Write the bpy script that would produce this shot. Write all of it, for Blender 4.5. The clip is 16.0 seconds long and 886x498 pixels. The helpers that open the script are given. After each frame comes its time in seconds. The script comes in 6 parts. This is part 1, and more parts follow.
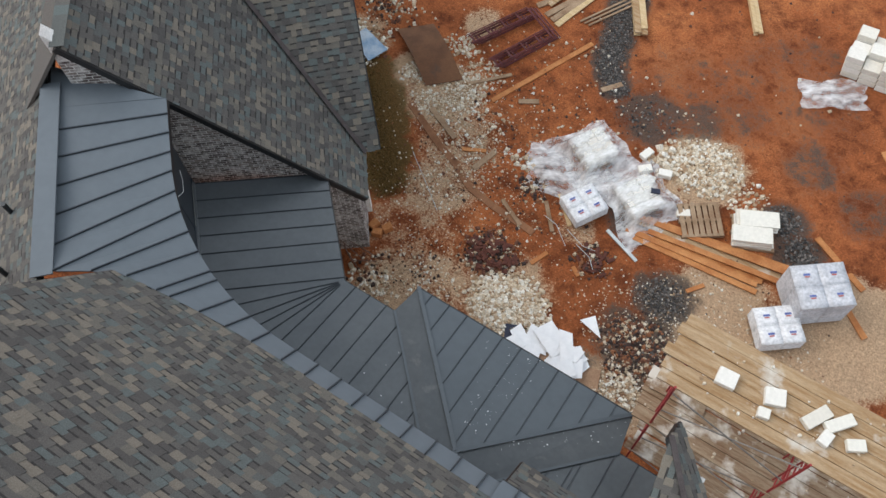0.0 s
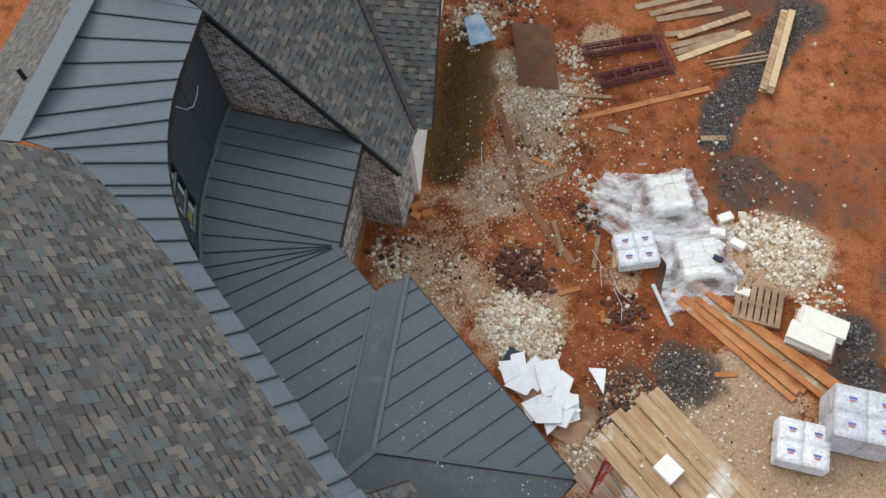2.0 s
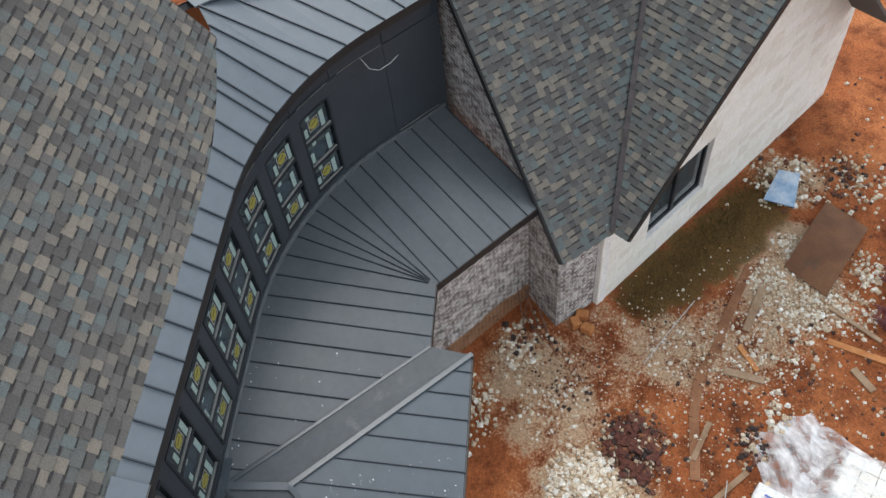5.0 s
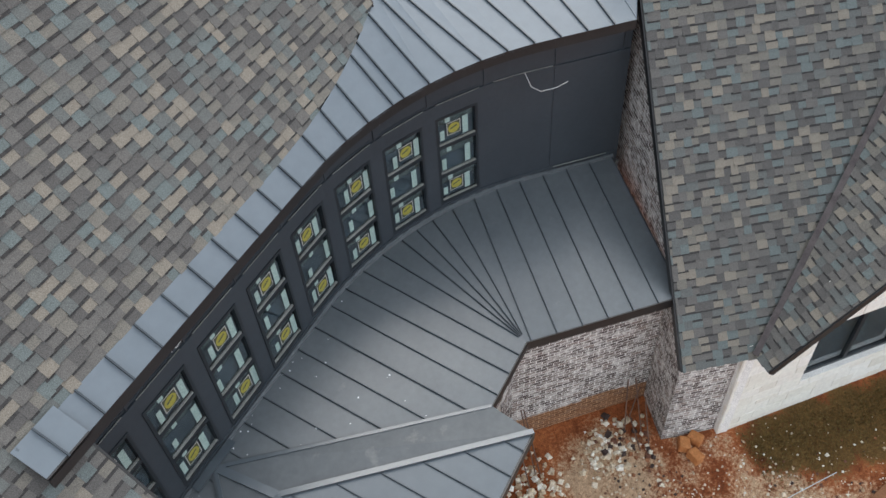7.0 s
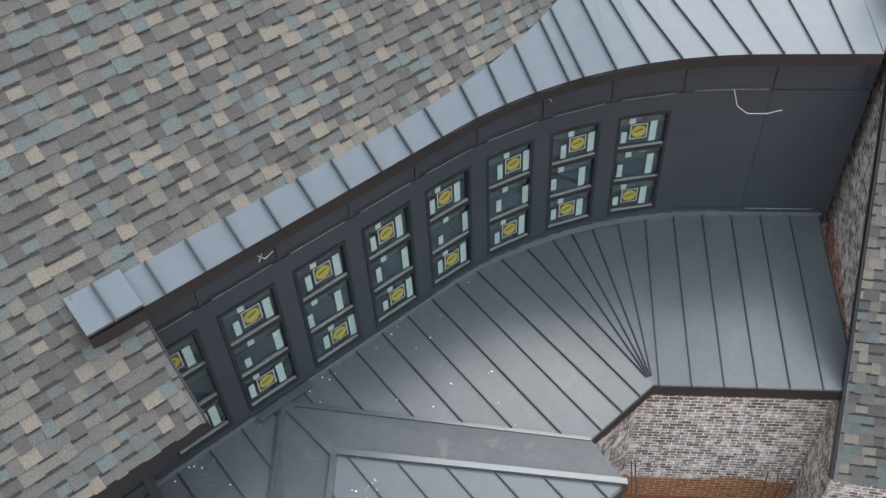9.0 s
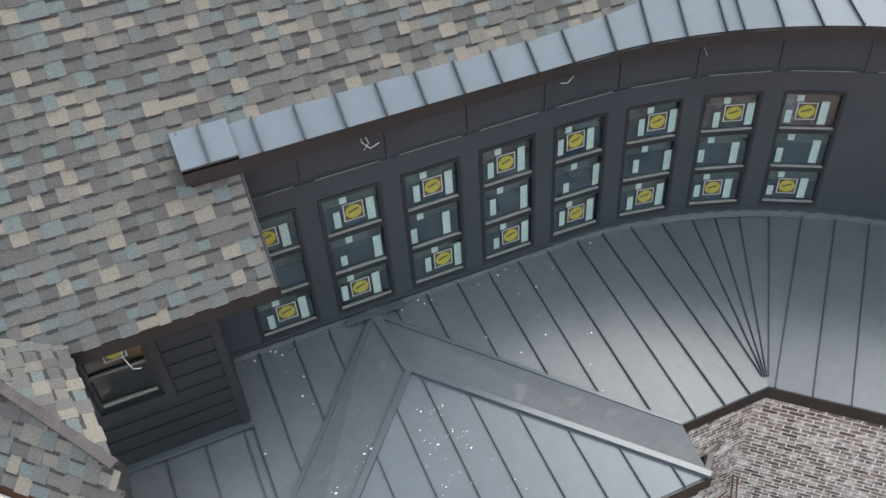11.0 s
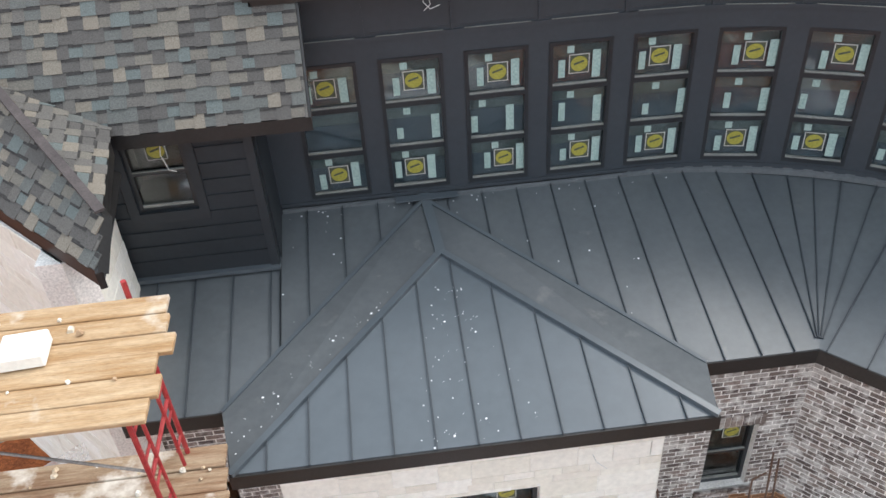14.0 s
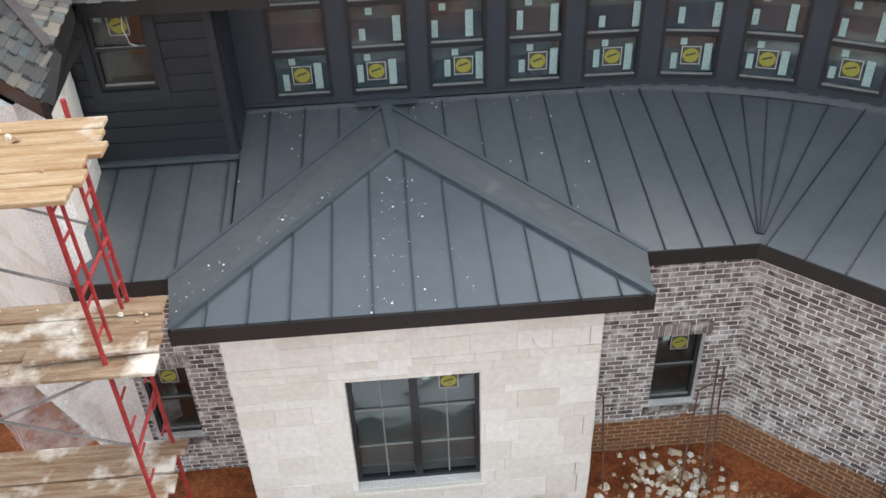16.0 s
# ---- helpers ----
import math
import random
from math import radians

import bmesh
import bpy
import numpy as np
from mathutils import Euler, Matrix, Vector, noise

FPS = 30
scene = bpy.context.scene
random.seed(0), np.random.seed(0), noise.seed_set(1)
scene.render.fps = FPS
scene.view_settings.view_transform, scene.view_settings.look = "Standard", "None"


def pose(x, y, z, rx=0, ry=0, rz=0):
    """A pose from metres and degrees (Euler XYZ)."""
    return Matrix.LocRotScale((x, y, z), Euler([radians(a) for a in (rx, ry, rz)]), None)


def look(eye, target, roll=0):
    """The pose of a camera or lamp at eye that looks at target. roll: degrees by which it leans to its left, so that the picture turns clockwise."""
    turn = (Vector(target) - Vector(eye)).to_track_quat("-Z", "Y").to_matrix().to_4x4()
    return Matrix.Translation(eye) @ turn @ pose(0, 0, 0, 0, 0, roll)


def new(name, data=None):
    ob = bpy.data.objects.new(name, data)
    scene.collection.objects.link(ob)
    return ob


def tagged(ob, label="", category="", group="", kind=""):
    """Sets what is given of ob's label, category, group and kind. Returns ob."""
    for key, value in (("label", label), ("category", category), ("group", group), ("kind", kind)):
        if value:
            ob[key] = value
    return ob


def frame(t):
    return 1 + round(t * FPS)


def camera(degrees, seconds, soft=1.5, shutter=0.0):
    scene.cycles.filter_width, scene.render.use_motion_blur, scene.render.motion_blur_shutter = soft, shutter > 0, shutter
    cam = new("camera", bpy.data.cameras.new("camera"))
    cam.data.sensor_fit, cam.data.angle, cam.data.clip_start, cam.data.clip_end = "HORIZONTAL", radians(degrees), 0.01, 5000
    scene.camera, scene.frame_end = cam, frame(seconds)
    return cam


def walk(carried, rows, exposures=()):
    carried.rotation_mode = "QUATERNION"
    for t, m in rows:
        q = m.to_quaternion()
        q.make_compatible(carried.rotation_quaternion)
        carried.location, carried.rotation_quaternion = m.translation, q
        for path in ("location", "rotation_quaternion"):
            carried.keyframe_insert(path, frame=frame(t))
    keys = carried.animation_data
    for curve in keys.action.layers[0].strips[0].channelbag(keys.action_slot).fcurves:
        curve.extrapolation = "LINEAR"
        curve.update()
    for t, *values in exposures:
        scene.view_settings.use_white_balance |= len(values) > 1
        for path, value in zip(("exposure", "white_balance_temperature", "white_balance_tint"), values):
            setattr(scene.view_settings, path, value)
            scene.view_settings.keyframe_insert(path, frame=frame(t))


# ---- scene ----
cam = camera(55.02, 16.0)
PATH = [
    (0, (-2.313, 5.430, 19.340), (0.368, 1.846, 10.397), -3.89),
    (0.5, (-3.001, 5.130, 18.993), (0.052, 1.715, 10.104), -4.61),
    (1, (-3.555, 4.625, 18.723), (-0.176, 1.464, 9.858), -5.25),
    (1.5, (-3.998, 3.958, 18.490), (-0.329, 1.128, 9.628), -5.86),
    (2, (-4.327, 3.251, 17.970), (-0.272, 0.767, 9.173), -6.30),
    (2.5, (-4.813, 2.379, 17.440), (-0.189, 0.358, 8.807), -7.91),
    (3, (-4.968, 1.489, 16.909), (0.105, 0.017, 8.418), -8.58),
    (3.5, (-4.916, 0.826, 16.392), (0.506, -0.086, 8.039), -8.08),
    (4, (-4.985, 0.034, 16.082), (0.750, -0.165, 7.892), -8.62),
    (6.5, (-3.429, -1.964, 14.487), (2.329, 0.774, 6.784), -4.82),
    (7, (-3.269, -2.236, 14.018), (2.434, 1.152, 6.535), -4.46),
    (7.5, (-3.027, -2.432, 13.666), (2.451, 1.557, 6.312), -4.08),
    (8, (-2.849, -2.567, 13.306), (2.363, 1.965, 6.075), -3.47),
    (8.5, (-2.672, -2.816, 12.990), (2.161, 2.295, 5.882), -3.66),
    (9, (-2.491, -2.970, 12.729), (1.921, 2.580, 5.677), -3.69),
    (11.5, (-1.857, -4.333, 11.184), (0.377, 2.921, 4.673), -4.72),
    (12, (-1.648, -4.545, 10.861), (0.179, 2.904, 4.443), -4.73),
    (12.5, (-1.366, -4.733, 10.534), (0.057, 2.877, 4.204), -4.81),
    (13, (-1.167, -4.889, 10.221), (-0.018, 2.833, 3.972), -4.15),
    (13.5, (-0.898, -5.216, 10.121), (-0.078, 2.571, 3.902), -4.01),
    (14, (-0.594, -5.566, 9.986), (-0.065, 2.264, 3.788), -4.00),
    (14.5, (-0.439, -5.914, 9.690), (-0.011, 1.934, 3.508), -3.72),
    (15, (-0.315, -6.223, 9.308), (0.076, 1.666, 3.175), -3.17),
    (15.5, (-0.199, -6.520, 8.997), (0.225, 1.466, 2.994), -2.65),
    (16, (-0.050, -6.819, 8.694), (0.391, 1.286, 2.853), -2.29),
]
walk(cam, [(t, look(eye, target, roll)) for t, eye, target, roll in PATH],
     [(0, 0.03), (2, 0.12), (4, 0.32), (6.5, 0.7), (9, 1.03), (11.5, 1.05), (14, 0.9), (16, 0.82)])

# ---------------------------------------------------------------- world and light
world = bpy.data.worlds.new("overcast_sky")
scene.world = world
world.use_nodes = True
wn, wl = world.node_tree.nodes, world.node_tree.links
sky = wn.new("ShaderNodeTexSky")
sky.sky_type = "NISHITA"
sky.sun_disc = False
sky.sun_elevation = radians(49)
sky.sun_rotation = radians(69)
sky.air_density, sky.dust_density, sky.ozone_density = 1.0, 4.0, 1.0
soft_sky = wn.new("ShaderNodeMix")
soft_sky.data_type = "RGBA"
soft_sky.inputs[0].default_value = 0.72
soft_sky.inputs[7].default_value = (7.1, 7.8, 8.45, 1)
wl.new(sky.outputs[0], soft_sky.inputs[6])
wl.new(soft_sky.outputs[2], wn["Background"].inputs[0])
wn["Background"].inputs[1].default_value = 0.142
sun = new("sun", bpy.data.lights.new("sun", "SUN"))
sun.data.energy, sun.data.angle, sun.data.color = 1.2, radians(38), (1.0, 0.98, 0.95)
sun.matrix_world = look((8, 3, 10), (0, 0, 0))


# ---------------------------------------------------------------- materials
def material(name, rough=0.6, metal=0.0, spec=0.5):
    m = bpy.data.materials.new(name)
    m.use_nodes = True
    b = m.node_tree.nodes["Principled BSDF"]
    b.inputs["Roughness"].default_value = rough
    b.inputs["Metallic"].default_value = metal
    b.inputs["Specular IOR Level"].default_value = spec
    return m, m.node_tree.nodes, m.node_tree.links, b


def noise_node(n, l, scale, detail=6.0, rough=0.6, stretch=None, coords="Object"):
    tc = n.new("ShaderNodeTexCoord")
    t = n.new("ShaderNodeTexNoise")
    t.inputs["Scale"].default_value = scale
    t.inputs["Detail"].default_value = detail
    t.inputs["Roughness"].default_value = rough
    src = tc.outputs[coords]
    if stretch:
        mp = n.new("ShaderNodeMapping")
        mp.inputs["Scale"].default_value = stretch
        l.new(src, mp.inputs[0])
        src = mp.outputs[0]
    l.new(src, t.inputs["Vector"])
    return t


def ramp(n, l, src, stops):
    r = n.new("ShaderNodeValToRGB")
    e = r.color_ramp.elements
    while len(e) < len(stops):
        e.new(0.5)
    for k, (p, c) in zip(e, stops):
        k.position, k.color = p, (*c, 1)
    l.new(src, r.inputs[0])
    return r


def blend(n, l, a, b, fac, mode="MIX"):
    m = n.new("ShaderNodeMix")
    m.data_type, m.blend_type = "RGBA", mode
    for src, sock in ((fac, 0), (a, 6), (b, 7)):
        if isinstance(src, (int, float)):
            m.inputs[sock].default_value = src
        elif isinstance(src, tuple):
            m.inputs[sock].default_value = (*src, 1)
        else:
            l.new(src, m.inputs[sock])
    return m.outputs[2]


def bump(n, l, b, height, strength=0.3, dist=0.01):
    k = n.new("ShaderNodeBump")
    k.inputs["Strength"].default_value, k.inputs["Distance"].default_value = strength, dist
    l.new(height, k.inputs["Height"])
    l.new(k.outputs[0], b.inputs["Normal"])


def two_tone(name, a, b_, scale, rough=0.7, metal=0.0, lo=0.35, hi=0.65, bumpy=0.3, fine=40.0, stretch=None, spec=0.4, stain=None, vary=1.0):
    m, n, l, b = material(name, rough, metal, spec)
    big = noise_node(n, l, scale, stretch=stretch)
    col = ramp(n, l, big.outputs[0], [(lo, a), (hi, b_)]).outputs[0]
    small = noise_node(n, l, fine, 4.0, stretch=stretch)
    shade = ramp(n, l, small.outputs[0], [(0.3, (1 - 0.28 * vary,) * 3), (0.7, (1 + 0.15 * vary,) * 3)]).outputs[0]
    col = blend(n, l, col, shade, 1.0, "MULTIPLY")
    if stain:
        sn = noise_node(n, l, stain[1], 5.0)
        mask = ramp(n, l, sn.outputs[0], [(stain[2], (0, 0, 0)), (stain[2] + 0.12, (1, 1, 1))]).outputs[0]
        col = blend(n, l, col, stain[0], mask)
    l.new(col, b.inputs["Base Color"])
    if bumpy:
        bump(n, l, b, small.outputs[0], bumpy)
    return m


def island_material(name, stops, rough=0.85, fine=60.0, bumpy=0.5, per_object=False, spec=0.3, grime=None, lo=0.62, hi=1.25):
    """Pieces that differ from one another: the colour is drawn for each island or object."""
    m, n, l, b = material(name, rough, 0, spec)
    if per_object:
        rnd = n.new("ShaderNodeObjectInfo").outputs["Random"]
    else:
        rnd = n.new("ShaderNodeNewGeometry").outputs["Random Per Island"]
    r = ramp(n, l, rnd, stops)
    r.color_ramp.interpolation = "CONSTANT" if len(stops) > 4 else "LINEAR"
    small = noise_node(n, l, fine, 4.0)
    shade = ramp(n, l, small.outputs[0], [(0.3, (lo, lo, lo)), (0.7, (hi, hi, hi))]).outputs[0]
    col = blend(n, l, r.outputs[0], shade, 1.0, "MULTIPLY")
    if grime:
        gn = noise_node(n, l, grime[1], 6.0)
        mask = ramp(n, l, gn.outputs[0], [(grime[2], (0, 0, 0)), (grime[2] + 0.2, (1, 1, 1))]).outputs[0]
        col = blend(n, l, col, grime[0], mask)
    l.new(col, b.inputs["Base Color"])
    bump(n, l, b, small.outputs[0], bumpy)
    return m


SHINGLE_STOPS = [(0.0, (0.095, 0.09, 0.085)), (0.2, (0.124, 0.117, 0.108)), (0.42, (0.117, 0.122, 0.116)),
                 (0.6, (0.158, 0.146, 0.126)), (0.75, (0.126, 0.145, 0.141)), (0.87, (0.205, 0.182, 0.15))]
M_SHINGLE = island_material("asphalt_shingle", SHINGLE_STOPS, 0.95, 90, 0.6)
M_SHINGLE_OB = island_material("asphalt_shingle_piece", SHINGLE_STOPS, 0.95, 90, 0.6, per_object=True)
BRICK_STOPS = [(0.0, (0.125, 0.1, 0.092)), (0.3, (0.19, 0.155, 0.14)), (0.55, (0.27, 0.215, 0.19)),
               (0.72, (0.23, 0.195, 0.175)), (0.88, (0.38, 0.345, 0.32))]
M_BRICK = island_material("weathered_brick", BRICK_STOPS, 0.9, 30, 0.5, grime=((0.6, 0.57, 0.54), 6.0, 0.47))
M_BRICK_OB = island_material("weathered_brick_piece", BRICK_STOPS, 0.9, 30, 0.5, per_object=True, grime=((0.6, 0.57, 0.54), 6.0, 0.47))
M_BAND = two_tone("granule_shade_band", (0.035, 0.033, 0.032), (0.05, 0.047, 0.045), 20, 0.95, bumpy=0.3)
M_RUSTBRICK = island_material("mud_splashed_brick", [(0.0, (0.16, 0.075, 0.038)), (0.5, (0.25, 0.12, 0.06)), (1.0, (0.2, 0.11, 0.07))], 0.9, 30, 0.5)
M_MORTAR = two_tone("pale_mortar", (0.76, 0.73, 0.69), (0.86, 0.83, 0.79), 3, 0.95, bumpy=0.4)
STONE_STOPS = [(0.0, (0.72, 0.67, 0.585)), (0.35, (0.8, 0.765, 0.68)), (0.7, (0.84, 0.81, 0.75)), (1.0, (0.76, 0.71, 0.63))]
M_STONE = island_material("limestone", STONE_STOPS, 0.9, 14, 0.3, grime=((0.62, 0.54, 0.44), 1.4, 0.7), lo=0.9, hi=1.04)
M_STONE_OB = island_material("limestone_piece", STONE_STOPS, 0.9, 14, 0.3, per_object=True, grime=((0.62, 0.54, 0.44), 1.4, 0.7), lo=0.9, hi=1.04)
M_RUBBLE = island_material("broken_stone", [(0.0, (0.38, 0.25, 0.15)), (0.35, (0.6, 0.48, 0.34)), (0.7, (0.72, 0.64, 0.52)), (1.0, (0.82, 0.79, 0.72))], 0.92, 25, 0.6)
M_SPALL = island_material("mixed_spoil", [(0.0, (0.06, 0.04, 0.035)), (0.3, (0.16, 0.07, 0.045)), (0.55, (0.28, 0.12, 0.06)), (0.75, (0.5, 0.4, 0.28)), (0.9, (0.66, 0.58, 0.46))], 0.92, 25, 0.6)
M_GRAVEL = island_material("dark_gravel", [(0.0, (0.045, 0.042, 0.042)), (0.6, (0.1, 0.095, 0.09)), (1.0, (0.25, 0.22, 0.2))], 0.95, 25, 0.6)
M_SEAM = two_tone("charcoal_standing_seam", (0.07, 0.085, 0.098), (0.079, 0.094, 0.107), 0.8, 0.3, 0.0, bumpy=0.015, fine=6, spec=0.62, vary=0.3)
# same charcoal metal, its base colour paled for the sky light on the upper eave
M_SEAM_LIT = two_tone("lit_charcoal_seam", (0.12, 0.141, 0.16), (0.131, 0.152, 0.171), 0.8, 0.5, 0.0, bumpy=0.01, fine=6, spec=0.3, vary=0.2)
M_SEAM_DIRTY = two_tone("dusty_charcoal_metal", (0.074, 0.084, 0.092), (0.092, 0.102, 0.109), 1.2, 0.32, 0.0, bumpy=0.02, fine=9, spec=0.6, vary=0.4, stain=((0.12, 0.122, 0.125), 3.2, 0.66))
M_HIP = two_tone("matt_dusty_charcoal_metal", (0.072, 0.08, 0.087), (0.088, 0.097, 0.104), 1.2, 0.5, 0.0, bumpy=0.02, fine=9, spec=0.4, vary=0.4, stain=((0.14, 0.14, 0.142), 2.6, 0.62))
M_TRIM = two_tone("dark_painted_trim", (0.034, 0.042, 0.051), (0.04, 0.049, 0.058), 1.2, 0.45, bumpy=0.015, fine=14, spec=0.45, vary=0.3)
# trim paint copied darker, with the shade under the eave in its colour
M_SIDING = two_tone("shaded_dark_siding", (0.021, 0.026, 0.031), (0.027, 0.032, 0.038), 1.6, 0.5, bumpy=0.02, fine=16, spec=0.4, vary=0.4, stain=((0.11, 0.11, 0.11), 7.0, 0.74))
M_FLASH = two_tone("scuffed_grey_flashing", (0.1, 0.112, 0.12), (0.13, 0.14, 0.147), 3.0, 0.4, bumpy=0.03, fine=20, spec=0.55, vary=0.5, stain=((0.42, 0.43, 0.43), 8.0, 0.66))
M_FASCIA = two_tone("dark_bronze_fascia", (0.015, 0.0145, 0.0145), (0.022, 0.021, 0.021), 2.0, 0.45, bumpy=0.05, fine=30, spec=0.5)
M_CAP = two_tone("brown_ridge_cap", (0.06, 0.05, 0.05), (0.095, 0.08, 0.078), 4.0, 0.9, bumpy=0.3, fine=60)
M_FRAME = two_tone("black_window_frame", (0.015, 0.019, 0.023), (0.021, 0.026, 0.031), 3, 0.35, bumpy=0.03, fine=30, spec=0.5)
M_PALE = two_tone("pale_sash_and_lit_edge", (0.22, 0.225, 0.21), (0.28, 0.285, 0.265), 3, 0.5, bumpy=0.05)
M_TAPE = two_tone("pale_green_tape", (0.3, 0.42, 0.39), (0.37, 0.49, 0.455), 5, 0.6, bumpy=0.05)
M_YELLOW = two_tone("yellow_sticker", (0.31, 0.29, 0.05), (0.37, 0.34, 0.065), 5, 0.5, bumpy=0.02)
M_STICKER = two_tone("dark_sticker", (0.06, 0.07, 0.05), (0.08, 0.09, 0.06), 5, 0.5, bumpy=0.02)
M_STICKER_EDGE = two_tone("grey_sticker_edge", (0.4, 0.42, 0.4), (0.5, 0.5, 0.48), 5, 0.5, bumpy=0.02)
M_ROOM = two_tone("dim_room_lining", (0.3, 0.31, 0.31), (0.42, 0.42, 0.41), 1.5, 0.9, bumpy=0)
M_BOARD = two_tone("raw_scaffold_board", (0.33, 0.19, 0.085), (0.5, 0.36, 0.22), 2.2, 0.85, bumpy=0.3, fine=30, stretch=(0.6, 6, 6), stain=((0.62, 0.57, 0.5), 1.3, 0.57))
M_BOARD_WET = two_tone("muddy_scaffold_board", (0.22, 0.12, 0.065), (0.4, 0.3, 0.2), 2.6, 0.85, bumpy=0.3, fine=30, stretch=(0.6, 6, 6), stain=((0.68, 0.62, 0.54), 1.7, 0.5))
M_PINE = two_tone("fresh_pine_board", (0.55, 0.38, 0.19), (0.66, 0.5, 0.3), 2.0, 0.75, bumpy=0.2, fine=35, stretch=(1, 8, 8))
M_ORANGE = two_tone("clay_stained_board", (0.4, 0.14, 0.042), (0.56, 0.25, 0.09), 2.0, 0.8, bumpy=0.25, fine=35, stain=((0.58, 0.42, 0.26), 1.5, 0.66))
M_OLDWOOD = two_tone("weathered_plank", (0.25, 0.15, 0.085), (0.4, 0.28, 0.18), 2.0, 0.85, bumpy=0.25, fine=35)
M_RED = two_tone("red_scaffold_steel", (0.3, 0.02, 0.025), (0.4, 0.05, 0.05), 6.0, 0.45, bumpy=0.1, stain=((0.42, 0.36, 0.3), 9, 0.66))
M_DARKRED = two_tone("dirty_maroon_steel", (0.09, 0.02, 0.022), (0.17, 0.04, 0.042), 6.0, 0.5, bumpy=0.1)
M_STEEL = two_tone("galvanised_tube", (0.2, 0.19, 0.18), (0.3, 0.28, 0.26), 5.0, 0.5, 0.4, bumpy=0.1)
M_RUST = two_tone("rusty_steel_plate", (0.12, 0.05, 0.022), (0.2, 0.09, 0.04), 1.4, 0.75, bumpy=0.15, stain=((0.07, 0.045, 0.035), 1.1, 0.6))
M_REBAR = two_tone("rusty_bar", (0.1, 0.055, 0.04), (0.17, 0.1, 0.07), 6, 0.85, bumpy=0.2)
M_PAPER = two_tone("white_foam_sheet", (0.82, 0.83, 0.85), (0.86, 0.86, 0.87), 2, 0.7, bumpy=0.02, fine=6, vary=0.25)
M_CARD = two_tone("brown_cardboard", (0.34, 0.2, 0.12), (0.42, 0.26, 0.16), 2, 0.85, bumpy=0.05)
M_WIRE = two_tone("white_cable", (0.65, 0.65, 0.63), (0.72, 0.72, 0.7), 5, 0.5, bumpy=0)
M_BLUE = two_tone("blue_tarp", (0.2, 0.33, 0.5), (0.5, 0.58, 0.66), 3, 0.5, bumpy=0.1)
M_NAVY = two_tone("dark_navy_scrap", (0.02, 0.025, 0.05), (0.035, 0.04, 0.07), 3, 0.6, bumpy=0.1)
M_BAGRED = two_tone("red_bag_print", (0.5, 0.1, 0.1), (0.55, 0.16, 0.15), 5, 0.6, bumpy=0)
M_BAGBLUE = two_tone("blue_bag_print", (0.1, 0.14, 0.4), (0.16, 0.2, 0.45), 5, 0.6, bumpy=0)
M_BAG = two_tone("white_cement_bag", (0.74, 0.74, 0.76), (0.84, 0.84, 0.85), 4, 0.6, bumpy=0.15, fine=14)
M_BAGGREY = two_tone("wrapped_grey_bag", (0.5, 0.51, 0.55), (0.68, 0.68, 0.71), 4, 0.45, bumpy=0.15, fine=14)

M_BRICKRED = two_tone("dark_red_brick", (0.09, 0.03, 0.022), (0.16, 0.055, 0.035), 6, 0.9, bumpy=0.3)
M_PALEBOARD = two_tone("pale_painted_strip", (0.5, 0.55, 0.56), (0.6, 0.64, 0.65), 3, 0.6, bumpy=0.05)
M_MUDBOARD = two_tone("muddy_form_board", (0.2, 0.085, 0.04), (0.3, 0.14, 0.07), 2, 0.9, bumpy=0.3)
M_GRASS = island_material("dry_grass_blade", [(0.0, (0.075, 0.05, 0.015)), (0.5, (0.13, 0.085, 0.025)), (1.0, (0.2, 0.14, 0.05))], 0.9, 30, 0.1)


def sheet_plastic(name):
    m, n, l, b = material(name, 0.22, 0, 0.5)
    t = noise_node(n, l, 2.0, 9.0, 0.62, stretch=(1.0, 2.2, 1.0))
    l.new(ramp(n, l, t.outputs[0], [(0.3, (0.84, 0.86, 0.88)), (0.7, (0.94, 0.945, 0.95))]).outputs[0], b.inputs["Base Color"])
    a = n.new("ShaderNodeMapRange")
    a.inputs[1].default_value, a.inputs[2].default_value, a.inputs[3].default_value, a.inputs[4].default_value = 0.38, 0.68, 0.1, 0.78
    l.new(t.outputs[0], a.inputs[0])
    l.new(a.outputs[0], b.inputs["Alpha"])
    bump(n, l, b, t.outputs[0], 0.6, 0.04)
    return m


M_SHADE = two_tone("grey_green_backing", (0.13, 0.17, 0.17), (0.18, 0.22, 0.22), 2, 0.6, bumpy=0)
M_PANE_BLUE = two_tone("blue_grey_backing", (0.07, 0.1, 0.13), (0.1, 0.13, 0.155), 2, 0.3, bumpy=0.05)
M_MUDFILM = two_tone("red_mud_splash", (0.4, 0.22, 0.12), (0.54, 0.32, 0.18), 3, 0.9, bumpy=0.3)
M_PLASTIC = sheet_plastic("clear_crumpled_plastic")


def window_glass(name):
    m, n, l, b = material(name, 0.03, 0, 0.5)
    b.inputs["Base Color"].default_value = (0.75, 0.8, 0.8, 1)
    b.inputs["Transmission Weight"].default_value = 1.0
    b.inputs["IOR"].default_value = 1.5
    return m


M_GLASS = window_glass("window_glass")


